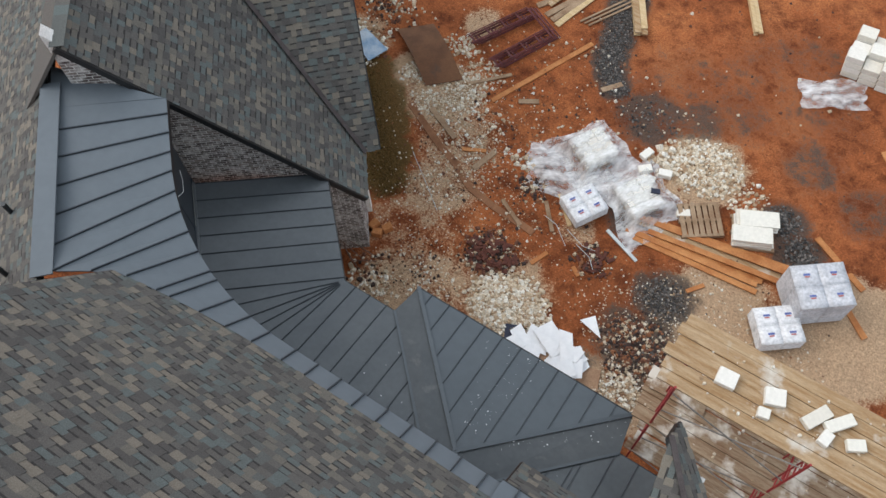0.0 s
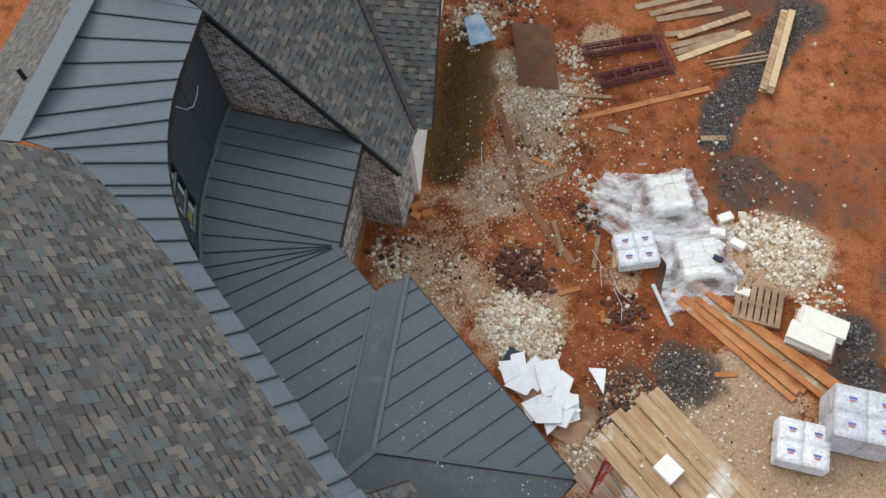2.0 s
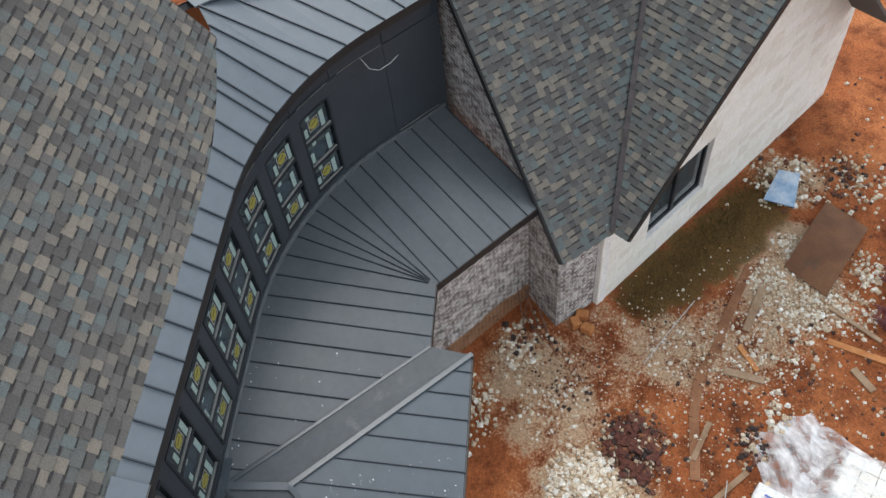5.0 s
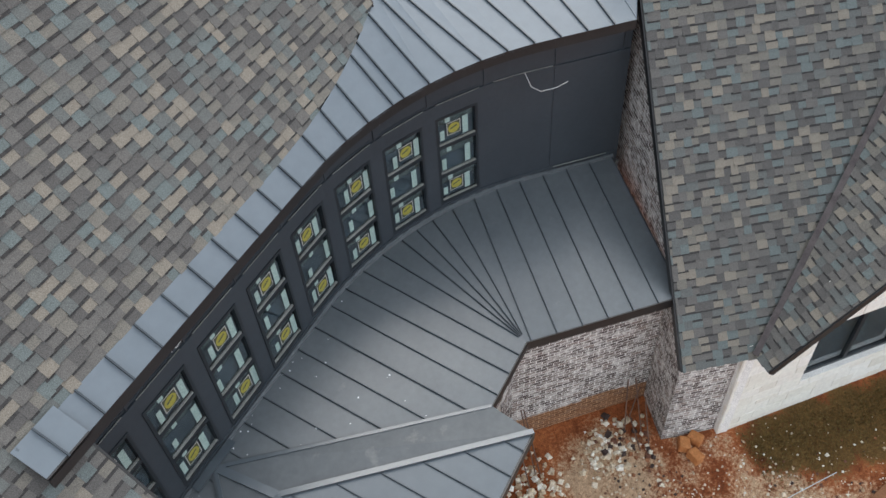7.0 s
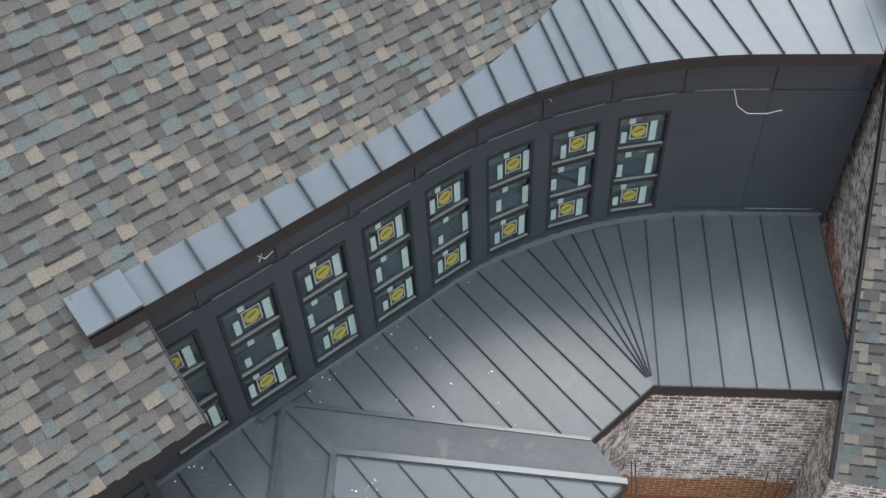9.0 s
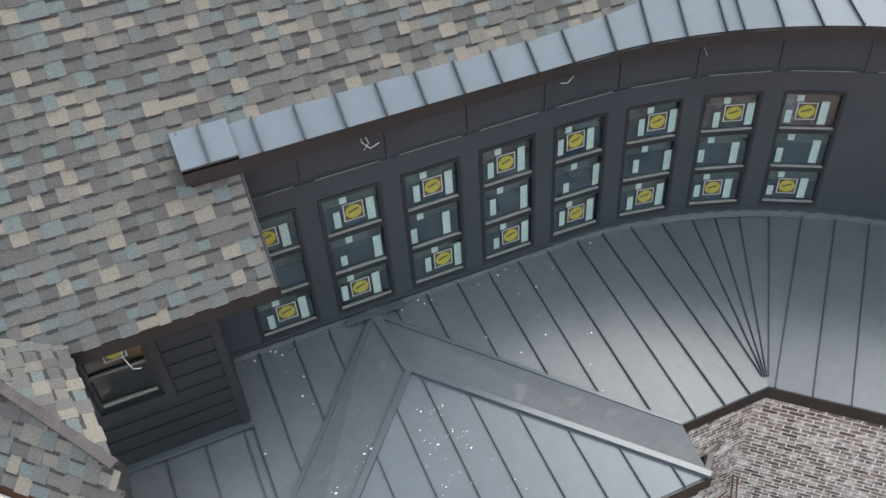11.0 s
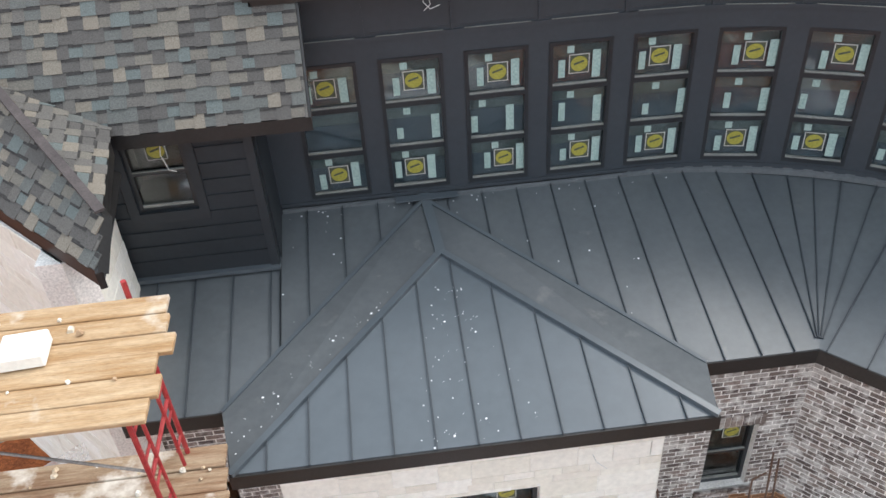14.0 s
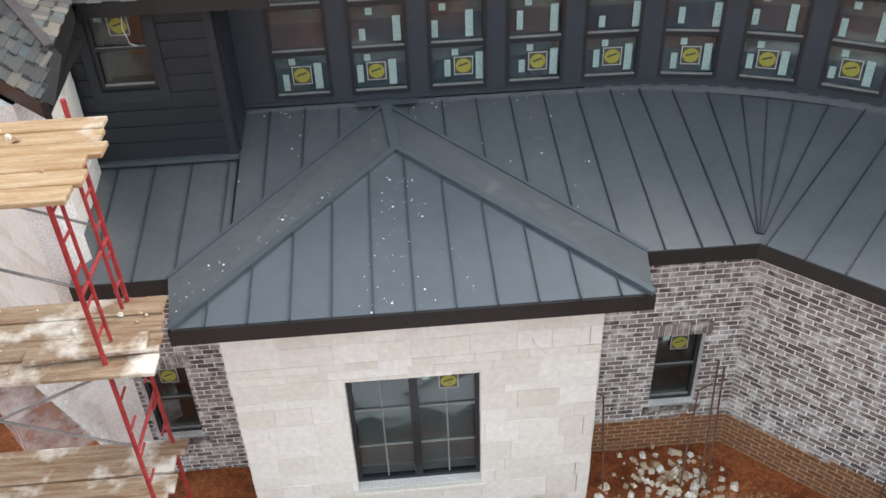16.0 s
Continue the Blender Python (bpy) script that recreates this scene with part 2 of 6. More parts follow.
def ground_material():
    m, n, l, b = material("red_clay_soil", 0.9, 0, 0.25)
    big = noise_node(n, l, 0.35, 8.0, 0.62)
    mid = noise_node(n, l, 1.7, 9.0, 0.68)
    fine = noise_node(n, l, 18.0, 8.0, 0.75)
    clay = ramp(n, l, big.outputs[0], [(0.3, (0.21, 0.062, 0.021)), (0.5, (0.36, 0.112, 0.038)), (0.68, (0.48, 0.175, 0.066))]).outputs[0]
    wet = ramp(n, l, mid.outputs[0], [(0.36, (0.5, 0.43, 0.4)), (0.52, (1, 1, 1)), (0.72, (1.3, 1.24, 1.15))]).outputs[0]
    col = blend(n, l, clay, wet, 1.0, "MULTIPLY")
    speck = ramp(n, l, fine.outputs[0], [(0.3, (0.45, 0.42, 0.4)), (0.7, (1.4, 1.4, 1.38))]).outputs[0]
    col = blend(n, l, col, speck, 1.0, "MULTIPLY")
    grit = noise_node(n, l, 52.0, 5.0, 0.6)
    flecks = ramp(n, l, grit.outputs[0], [(0.34, (0.45, 0.4, 0.38)), (0.44, (1, 1, 1)), (0.6, (1, 1, 1)), (0.7, (1.9, 1.95, 2.0))]).outputs[0]
    col = blend(n, l, col, flecks, 1.0, "MULTIPLY")
    zone = n.new("ShaderNodeAttribute")
    zone.attribute_name = "zone"
    sep = n.new("ShaderNodeSeparateColor")
    l.new(zone.outputs["Color"], sep.inputs[0])

    rag = blend(n, l, mid.outputs[0], fine.outputs[0], 0.45)

    def zoned(src, colour, channel):
        ad = n.new("ShaderNodeMath")
        ad.operation = "MULTIPLY_ADD"
        l.new(rag, ad.inputs[0])
        ad.inputs[1].default_value = 2.4
        l.new(sep.outputs[channel], ad.inputs[2])
        half = n.new("ShaderNodeMath")
        half.operation = "MULTIPLY"
        half.inputs[1].default_value = 0.5
        l.new(ad.outputs[0], half.inputs[0])
        mask = ramp(n, l, half.outputs[0], [(0.71, (0, 0, 0)), (0.83, (0.9, 0.9, 0.9))]).outputs[0]
        tint = blend(n, l, blend(n, l, colour, speck, 1.0, "MULTIPLY"), flecks, 1.0, "MULTIPLY")
        return blend(n, l, src, tint, mask)

    col = zoned(col, (0.52, 0.37, 0.24), 0)
    col = zoned(col, (0.085, 0.068, 0.058), 1)
    col = zoned(col, (0.115, 0.075, 0.022), 2)
    l.new(col, b.inputs["Base Color"])
    h = blend(n, l, mid.outputs[0], fine.outputs[0], 0.5)
    bump(n, l, b, h, 1.0, 0.08)
    return m


M_GROUND = ground_material()


# ---------------------------------------------------------------- building helpers
def empty(name, label, category, group="", kind="", at=(0, 0, 0)):
    ob = new(name)
    ob.location = at
    ob.empty_display_size = 0.1
    return tagged(ob, label, category, group, kind)


def add_mesh(name, me, mat, parent=None, label="", category="", group="", kind=""):
    me.materials.append(mat)
    ob = new(name, me)
    if parent is not None:
        ob.parent = parent
        ob.matrix_parent_inverse = Matrix.Translation(-parent.location) if parent.parent is None else Matrix.Identity(4)
    return tagged(ob, label, category, group, kind)


def part(name, bm, mat, parent=None, label="", **tags):
    me = bpy.data.meshes.new(name)
    bm.normal_update()
    bm.to_mesh(me)
    bm.free()
    return add_mesh(name, me, mat, parent, label, **tags)


def raw(name, verts, faces, mat, parent=None, label="", **tags):
    me = bpy.data.meshes.new(name)
    me.from_pydata([tuple(v) for v in verts], [], faces)
    me.update()
    return add_mesh(name, me, mat, parent, label, **tags)


def prism(name, poly, offset, mat, parent=None, label="", bevel=0.0, **tags):
    """A flat polygon given thickness along offset."""
    bm = bmesh.new()
    a = [bm.verts.new(p) for p in poly]
    b = [bm.verts.new(Vector(p) + Vector(offset)) for p in poly]
    bm.faces.new(a)
    bm.faces.new(b[::-1])
    for i in range(len(a)):
        j = (i + 1) % len(a)
        bm.faces.new((a[j], a[i], b[i], b[j]))
    bmesh.ops.recalc_face_normals(bm, faces=bm.faces)
    if bevel:
        bmesh.ops.bevel(bm, geom=bm.edges, offset=bevel, segments=1, affect="EDGES")
    return part(name, bm, mat, parent, label, **tags)


BOX_F = [(0, 3, 2, 1), (4, 5, 6, 7), (0, 1, 5, 4), (1, 2, 6, 5), (2, 3, 7, 6), (3, 0, 4, 7)]


def box_pts(o, u, v, w):
    """Corner points of a box from a corner and three edge vectors."""
    o, u, v, w = Vector(o), Vector(u), Vector(v), Vector(w)
    return [o, o + u, o + u + v, o + v, o + w, o + u + w, o + u + v + w, o + v + w]


def box(name, o, u, v, w, mat, parent=None, label="", bevel=0.0, **tags):
    bm = bmesh.new()
    vs = [bm.verts.new(p) for p in box_pts(o, u, v, w)]
    for f in BOX_F:
        bm.faces.new([vs[i] for i in f])
    bmesh.ops.recalc_face_normals(bm, faces=bm.faces)
    if bevel:
        bmesh.ops.bevel(bm, geom=bm.edges, offset=bevel, segments=1, affect="EDGES")
    return part(name, bm, mat, parent, label, **tags)


def bar(name, a, b, wid, hei, mat, parent=None, label="", lift=0.0, bevel=0.0, **tags):
    """A square bar from a to b."""
    a, b = Vector(a), Vector(b)
    d = (b - a).normalized()
    side = d.cross(Vector((0, 0, 1)))
    side = side.normalized() if side.length > 1e-4 else Vector((1, 0, 0))
    up = side.cross(d).normalized()
    o = a - side * wid / 2 + up * lift
    return box(name, o, b - a, side * wid, up * hei, mat, parent, label, bevel, **tags)


def tube_bm(bm, a, b, r, n=8):
    a, b = Vector(a), Vector(b)
    d = (b - a).normalized()
    s = d.cross(Vector((0.31, 0.2, 0.93))).normalized()
    t = d.cross(s)
    ring = [[bm.verts.new(p + (s * math.cos(k * math.tau / n) + t * math.sin(k * math.tau / n)) * r) for k in range(n)] for p in (a, b)]
    for k in range(n):
        bm.faces.new((ring[0][k], ring[0][(k + 1) % n], ring[1][(k + 1) % n], ring[1][k]))
    bm.faces.new(ring[0][::-1])
    bm.faces.new(ring[1])


def tube(name, a, b, r, mat, parent=None, label="", n=8, **tags):
    bm = bmesh.new()
    tube_bm(bm, a, b, r, n)
    bmesh.ops.recalc_face_normals(bm, faces=bm.faces)
    return part(name, bm, mat, parent, label, **tags)


def cable(name, pts, r, mat, parent=None, label="", **tags):
    bm = bmesh.new()
    for p, q in zip(pts, pts[1:]):
        tube_bm(bm, p, q, r, 6)
    return part(name, bm, mat, parent, label, **tags)


def inside(poly, x, y):
    hit = False
    for i in range(len(poly)):
        (x0, y0), (x1, y1) = poly[i], poly[i - 1]
        if (y0 > y) != (y1 > y) and x < (x1 - x0) * (y - y0) / (y1 - y0) + x0:
            hit = not hit
    return hit


def spans(poly, y):
    """The stretches of a polygon along a level line."""
    xs = []
    for i in range(len(poly)):
        (x0, y0), (x1, y1) = poly[i], poly[i - 1]
        if (y0 > y) != (y1 > y):
            xs.append((x1 - x0) * (y - y0) / (y1 - y0) + x0)
    xs.sort()
    return list(zip(xs[::2], xs[1::2]))


# ---------------------------------------------------------------- plan of the place
GROUND_Z = -0.55
ARC_X, ARC_Y, ARC_R, ARC_END = 2.64, 3.53, 5.8, 2.64 + 5.8 * math.pi / 4
EAVE_Z, WALL_Z, SLOPE = 3.08, 3.70, 0.215
E_PT = Vector((3.9, 0.65))
DIAG = Vector((math.sqrt(0.5), -math.sqrt(0.5)))
NORM = Vector((math.sqrt(0.5), math.sqrt(0.5)))


def curve(s, off=0.0):
    """Plan of the tall window wall: a point, the way along it and the way out of it."""
    if s <= ARC_X:
        return Vector((s, ARC_Y - off)), Vector((1, 0)), Vector((0, -1))
    a = min((s - ARC_X) / ARC_R, math.pi / 4)
    out = Vector((-math.sin(a), -math.cos(a)))
    along = Vector((math.cos(a), -math.sin(a)))
    p = Vector((ARC_X, ARC_Y - ARC_R)) - out * (ARC_R - off)
    return p + along * max(0.0, s - ARC_END), along, out


def strip(name, s0, s1, z0, z1, off0, off1, mat, parent=None, label="", step=0.25, lift=0.0, **tags):
    """A band that follows the curved wall; lift raises its outer edge."""
    n = max(1, int((s1 - s0) / step))
    bm = bmesh.new()
    rows = []
    for k in range(n + 1):
        s = s0 + (s1 - s0) * k / n
        a, b = curve(s, off0)[0], curve(s, off1)[0]
        rows.append([bm.verts.new(q) for q in ((*a, z0), (*b, z0 + lift), (*b, z1 + lift), (*a, z1))])
    for p, q in zip(rows, rows[1:]):
        for i in range(4):
            bm.faces.new((p[i], p[(i + 1) % 4], q[(i + 1) % 4], q[i]))
    bm.faces.new(rows[0][::-1])
    bm.faces.new(rows[-1])
    bmesh.ops.recalc_face_normals(bm, faces=bm.faces)
    return part(name, bm, mat, parent, label, **tags)


# ---------------------------------------------------------------- ground
def soil_height(x, y):
    h = 0.06 * noise.noise((x * 0.35, y * 0.35, 0.2)) + 0.03 * noise.noise((x * 1.3, y * 1.3, 3.1)) + 0.012 * noise.noise((x * 5, y * 5, 7))
    d = (x + 5.2) * 0.8 + (y + 9.0) * -0.6
    if y < -6 and -9 < x < 3:
        h += 0.085 * math.sin(d * 5.2) * max(0, 1 - abs(d + 0.5) / 2.6)
    return GROUND_Z + h


ZONES = [  # x, y, radius, channel, strength: pale dust, dark gravel, dry grass
    (1.6, -2.2, 1.2, 0, 0.5), (3.4, -1.5, 1.2, 0, 0.42), (4.6, -2.6, 1.3, 0, 0.28), (4.3, -0.9, 0.9, 0, 0.5), (4.75, -4.1, 1.0, 0, 0.45), (5.2, -5.6, 1.2, 0, 0.36),
    (6.4, -6.7, 1.1, 0, 0.62), (7.6, -7.0, 0.7, 0, 0.58), (6.8, -9.5, 0.6, 0, 0.5), (-3.2, -4.5, 1.5, 0, 0.7), (-2.4, -3.6, 0.8, 0, 0.45), (-4.5, -4.3, 1.4, 0, 0.7),
    (-6.1, -5.8, 1.5, 0, 0.85), (-2.0, -1.6, 1.1, 0, 0.55), (-1.0, -8.3, 1.1, 0, 0.75), (9.6, -7.2, 0.8, 0, 0.45), (0.9, -4.9, 0.5, 0, 0.35),
    (2.3, -9.5, 0.45, 1, 0.62), (2.65, -9.85, 0.5, 1, 0.62), (2.95, -10.4, 0.55, 1, 0.62), (3.1, -11.1, 0.6, 1, 0.62), (3.25, -11.7, 0.6, 1, 0.62), (3.45, -12.4, 0.65, 1, 0.62), (3.7, -13.3, 0.7, 1, 0.62), (3.9, -14.4, 0.8, 1, 0.6),
    (-1.8, -4.3, 0.8, 1, 0.62), (-1.8, -2.9, 1.1, 1, 0.52), (-3.5, -7.9, 0.7, 1, 0.6), (-4.2, -7.3, 0.7, 1, 0.6), (1.0, -9.1, 1.0, 1, 0.46), (-0.3, -9.7, 0.8, 1, 0.4), (0.0, -6.0, 0.7, 1, 0.5),
    (6.2, -14.2, 2.6, 1, 0.36), (8.5, -13.5, 2.6, 1, 0.34), (-1.0, -10.5, 1.0, 1, 0.3), (-3.4, -10.0, 0.9, 1, 0.36), (-5.2, -9.4, 0.8, 1, 0.34), (-1.9, -12.2, 2.2, 1, 0.24), (0.6, -10.6, 1.6, 1, 0.24),
    (6.7, -4.2, 0.8, 2, 0.66), (7.3, -4.9, 0.8, 2, 0.66), (7.9, -5.6, 0.8, 2, 0.66), (6.2, -3.5, 0.6, 2, 0.6), (8.6, -6.2, 0.8, 2, 0.5),
]


def make_ground():
    xs = [-400, -120, -50, -25] + [-14 + 0.16 * k for k in range(176)] + [25, 50, 120, 400]
    ys = [-400, -120, -60, -32] + [-20 + 0.16 * k for k in range(170)] + [20, 50, 120, 400]
    verts = [(x, y, soil_height(x, y)) for y in ys for x in xs]
    w = len(xs)
    faces = [(j * w + i, j * w + i + 1, (j + 1) * w + i + 1, (j + 1) * w + i) for j in range(len(ys) - 1) for i in range(w - 1)]
    ob = raw("ground", verts, faces, M_GROUND, None, "rutted wet red clay building plot", category="ground", kind="structure")
    ob.data.shade_smooth()
    att = ob.data.attributes.new("zone", "FLOAT_COLOR", "POINT")
    cols = []
    for x, y, _ in verts:
        c = [0.0, 0.0, 0.0]
        for zx, zy, r, ch, st in ZONES:
            d = math.hypot(x - zx, y - zy) / r
            if d < 1.4:
                c[ch] = max(c[ch], st * min(1.0, (1.4 - d) / 0.7))
        cols += [*c, 1.0]
    att.data.foreach_set("color", cols)


make_ground()


# ---------------------------------------------------------------- low standing seam roof
def roof_z(x, y):
    """Height of the low metal roof."""
    p = Vector((x, y)) - E_PT
    return EAVE_Z + SLOPE * max(p.y if p.x <= 0 else -9, p.dot(NORM) if p.dot(DIAG) >= 0 else -9,
                                p.length * 1.0 if p.x > 0 and p.dot(DIAG) < 0 else -9)


def low_roof():
    root = empty("metal_roof", "charcoal standing seam metal porch roof with paint spots", "roof", at=(1.5, 2.0, 3.3))
    lines = [(Vector((-3.715, 0.75)), Vector((-3.715, 2.62)))]
    straight = [0.12 + 0.452 * k for k in range(-8, 7)]
    for x in straight:
        if x > -2.03 > x - 0.452:
            lines += [(Vector((-2.03, E_PT.y)), Vector((-2.03, y))) for y in (2.62, ARC_Y)]
        lines.append((Vector((x, 0.75 if x < -2.2 else E_PT.y)), Vector((x, 2.62 if x < -2.04 else ARC_Y))))
    for s, x in ((3.22, 3.25), (3.66, 3.62)):
        lines.append((Vector((x, E_PT.y)), curve(s)[0]))
    for s in (4.12, 4.57, 4.9, 5.24, 5.66):
        lines.append((E_PT.copy(), curve(s)[0]))
    for k in range(7):
        s = 6.1 + 0.435 * k
        lines.append((E_PT + DIAG * (s - 6.02), curve(s)[0]))
    for (f0, t0), (f1, t1) in zip(lines, lines[1:]):
        if (f0 - f1).length < 0.01 and t0.x == t1.x:
            continue
        poly = [f0, f1, t1, t0] if (f1 - f0).length > 0.01 else [f0, t1, t0]
        prism("panel", [(q.x, q.y, roof_z(q.x, q.y) + 0.002 * math.sin(7 * q.x)) for q in poly], (0, 0, -0.03), M_SEAM_DIRTY, root)
    for f, t in lines[1:]:
        a = Vector((*f, roof_z(*f)))
        b = Vector((*t, roof_z(*t)))
        if (f - E_PT).length < 0.01:
            a = a.lerp(b, 0.05)
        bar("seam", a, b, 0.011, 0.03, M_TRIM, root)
    # edge trim along the eaves
    wing = E_PT + DIAG * 2.75
    zt = EAVE_Z - 0.2
    prism("fascia", [(2.3, 0.63, zt), (3.9, 0.63, zt), (3.9, 0.63, EAVE_Z - 0.005), (2.3, 0.63, EAVE_Z - 0.005)], (0, 0.03, 0), M_FASCIA, root, "dark bronze eave trim")
    o = -NORM * 0.02
    prism("fascia", [(3.9 + o.x, 0.65 + o.y, zt), (wing.x + o.x, wing.y + o.y, zt), (wing.x + o.x, wing.y + o.y, EAVE_Z - 0.005), (3.9 + o.x, 0.65 + o.y, EAVE_Z - 0.005)],
          (NORM.x * 0.03, NORM.y * 0.03, 0), M_FASCIA, root, "dark bronze eave trim")
    prism("fascia", [(-3.72, 0.73, zt + 0.02), (-2.3, 0.73, zt + 0.02), (-2.3, 0.73, EAVE_Z + 0.02), (-3.72, 0.73, EAVE_Z + 0.02)], (0, 0.03, 0), M_FASCIA, root, "dark bronze eave trim")
    prism("soffit", [(2.2, 0.66, zt + 0.01), (3.9, 0.66, zt + 0.01), (4.15, 1.2, zt + 0.01), (2.2, 1.2, zt + 0.01)], (0, 0, 0.02), M_FASCIA, root)
    prism("soffit", [(3.92, 0.66, zt + 0.012), (wing.x, wing.y, zt + 0.012), (wing.x + 0.4, wing.y + 0.4, zt + 0.012), (4.15, 1.2, zt + 0.012)], (0, 0, 0.02), M_FASCIA, root)
    prism("soffit", [(-3.72, 0.76, zt + 0.03), (-2.0, 0.76, zt + 0.03), (-2.0, 1.3, zt + 0.03), (-3.72, 1.3, zt + 0.03)], (0, 0, 0.02), M_FASCIA, root)
    # upstand flashing at the foot of the wall
    strip("flashing", -2.0, 8.75, WALL_Z - 0.03, WALL_Z + 0.035, 0.0, 0.055, M_FLASH, root, "scuffed metal flashing", lift=-0.012)
    strip("flashing_lip", -2.0, 8.75, WALL_Z + 0.036, WALL_Z + 0.05, 0.0, 0.02, M_FLASH, root, "folded flashing lip")
    # white paint spots
    rng = random.Random(5)
    verts, faces = [], []
    for k in range(90):
        if k < 60:
            x, y = rng.uniform(-2.1, 2.4), rng.uniform(0.8, 3.3)
        else:
            x, y = rng.uniform(-2.0, 3.4), 3.4 + rng.uniform(-0.05, 0.05)
        r = rng.choice((0.004, 0.005, 0.007, 0.012))
        z = roof_z(x, y) + 0.004
        i = len(verts)
        for q in range(6):
            verts.append((x + r * rng.uniform(0.6, 1.3) * math.cos(q * 1.047), y + r * rng.uniform(0.6, 1.3) * math.sin(q * 1.047), z + SLOPE * r * math.sin(q * 1.047)))
        faces.append(tuple(range(i, i + 6)))
    raw("paint_spots", verts, faces, M_PAPER, root, "white paint spots", kind="stuff")
    return root


low_roof()

BAY_A, BAY_B, BAY_C = Vector((-0.08, 2.48, 3.56)), Vector((2.5, -0.06, 3.06)), Vector((-2.5, -0.06, 3.06))
BAY_D, BAY_F, BAY_G = Vector((-0.18, 3.5, 3.735)), Vector((2.62, 0.64, 3.1)), Vector((-2.65, 0.74, 3.13))


def bay_roof():
    root = empty("bay_roof", "hipped charcoal metal roof over the stone bay", "roof", at=(0, 1.0, 3.1))
    up = Vector((0, 0, -0.03))
    prism("side_slope", [BAY_D, BAY_A, BAY_B, BAY_F], up, M_HIP, root)
    prism("side_slope", [BAY_D, BAY_G, BAY_C, BAY_A], up, M_HIP, root)
    # front slope in panels between upright seams
    n = 12
    pts = [BAY_C] + [BAY_C.lerp(BAY_B, 0.071 + 0.0862 * k) for k in range(n - 1)] + [BAY_B]

    def top(k):
        x = pts[k].x
        t = (x - BAY_C.x) / (BAY_A.x - BAY_C.x) if x < BAY_A.x else (BAY_B.x - x) / (BAY_B.x - BAY_A.x)
        return (BAY_C if x < BAY_A.x else BAY_B).lerp(BAY_A, max(0.0, min(1.0, t)))

    for k in range(n):
        a, b, c, d = pts[k], pts[k + 1], top(k + 1), top(k)
        poly = [a, b, c, d]
        if a.x < BAY_A.x < b.x:
            poly = [a, b, c, BAY_A, d]
        if k == 0:
            poly = [a, b, c]
        if k == n - 1:
            poly = [a, b, d]
        prism("panel", [Vector(q) + Vector((0, 0, 0.004)) for q in poly], up, M_SEAM, root)
    for k in range(1, n):
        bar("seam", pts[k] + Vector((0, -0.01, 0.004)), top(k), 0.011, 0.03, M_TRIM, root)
    for q in (BAY_B, BAY_C):
        bar("hip_cap", q + Vector((0, -0.01, 0)), BAY_A, 0.08, 0.05, M_SEAM, root, "folded metal hip cap", lift=0.0)
    bar("ridge_cap", BAY_A + Vector((0, -0.03, 0)), BAY_D, 0.12, 0.03, M_SEAM, root)
    for q in (BAY_F, BAY_G):
        bar("valley_edge", q, BAY_D + Vector((0, -0.1, 0)), 0.05, 0.014, M_SEAM, root)
    bar("saddle", (-0.55, 3.43, 3.735), (0.25, 3.43, 3.735), 0.12, 0.02, M_SEAM, root)
    z0, z1 = 2.86, 3.055
    prism("fascia", [(-2.52, -0.09, z0), (2.52, -0.09, z0), (2.52, -0.09, z1), (-2.52, -0.09, z1)], (0, 0.03, 0), M_FASCIA, root, "dark bronze eave trim")
    prism("fascia", [(2.52, -0.058, z0), (2.62, 0.9, z0), (2.62, 0.9, z1), (2.52, -0.058, z1)], (-0.03, 0, 0), M_FASCIA, root, "dark bronze eave trim")
    prism("fascia", [(-2.52, -0.058, z0), (-2.66, 0.95, z0), (-2.66, 0.95, z1), (-2.52, -0.058, z1)], (0.03, 0, 0), M_FASCIA, root, "dark bronze eave trim")
    prism("soffit", [(-2.48, -0.05, z0 + 0.01), (2.48, -0.05, z0 + 0.01), (2.55, 0.95, z0 + 0.01), (-2.55, 0.95, z0 + 0.01)], (0, 0, 0.02), M_FASCIA, root)
    rng = random.Random(9)
    verts, faces = [], []
    for k in range(130):
        u, v = rng.random(), rng.random()
        if rng.random() < 0.6:
            p = BAY_C.lerp(BAY_B, 0.35 + 0.3 * u).lerp(BAY_A, v * 0.8)
            p.z += 0.009
        else:
            p = BAY_C.lerp(BAY_A, v) + (BAY_G - BAY_C) * u * (1 - v)
            p.z += 0.03
        r = rng.choice((0.004, 0.004, 0.006, 0.008, 0.014))
        i = len(verts)
        for q in range(6):
            dy = r * rng.uniform(0.6, 1.3) * math.sin(q * 1.047)
            verts.append((p.x + r * rng.uniform(0.6, 1.3) * math.cos(q * 1.047), p.y + dy, p.z + 0.2 * dy))
        faces.append(tuple(range(i, i + 6)))
    raw("paint_spots", verts, faces, M_PAPER, root, "white paint spots", kind="stuff")


bay_roof()


# ---------------------------------------------------------------- tall window wall
COLS = [5.85 - 1.01 * k for k in range(8)]
OPEN_W, SILL_Z, HEAD_Z, TOP_Z = 0.76, 3.84, 5.66, 6.62


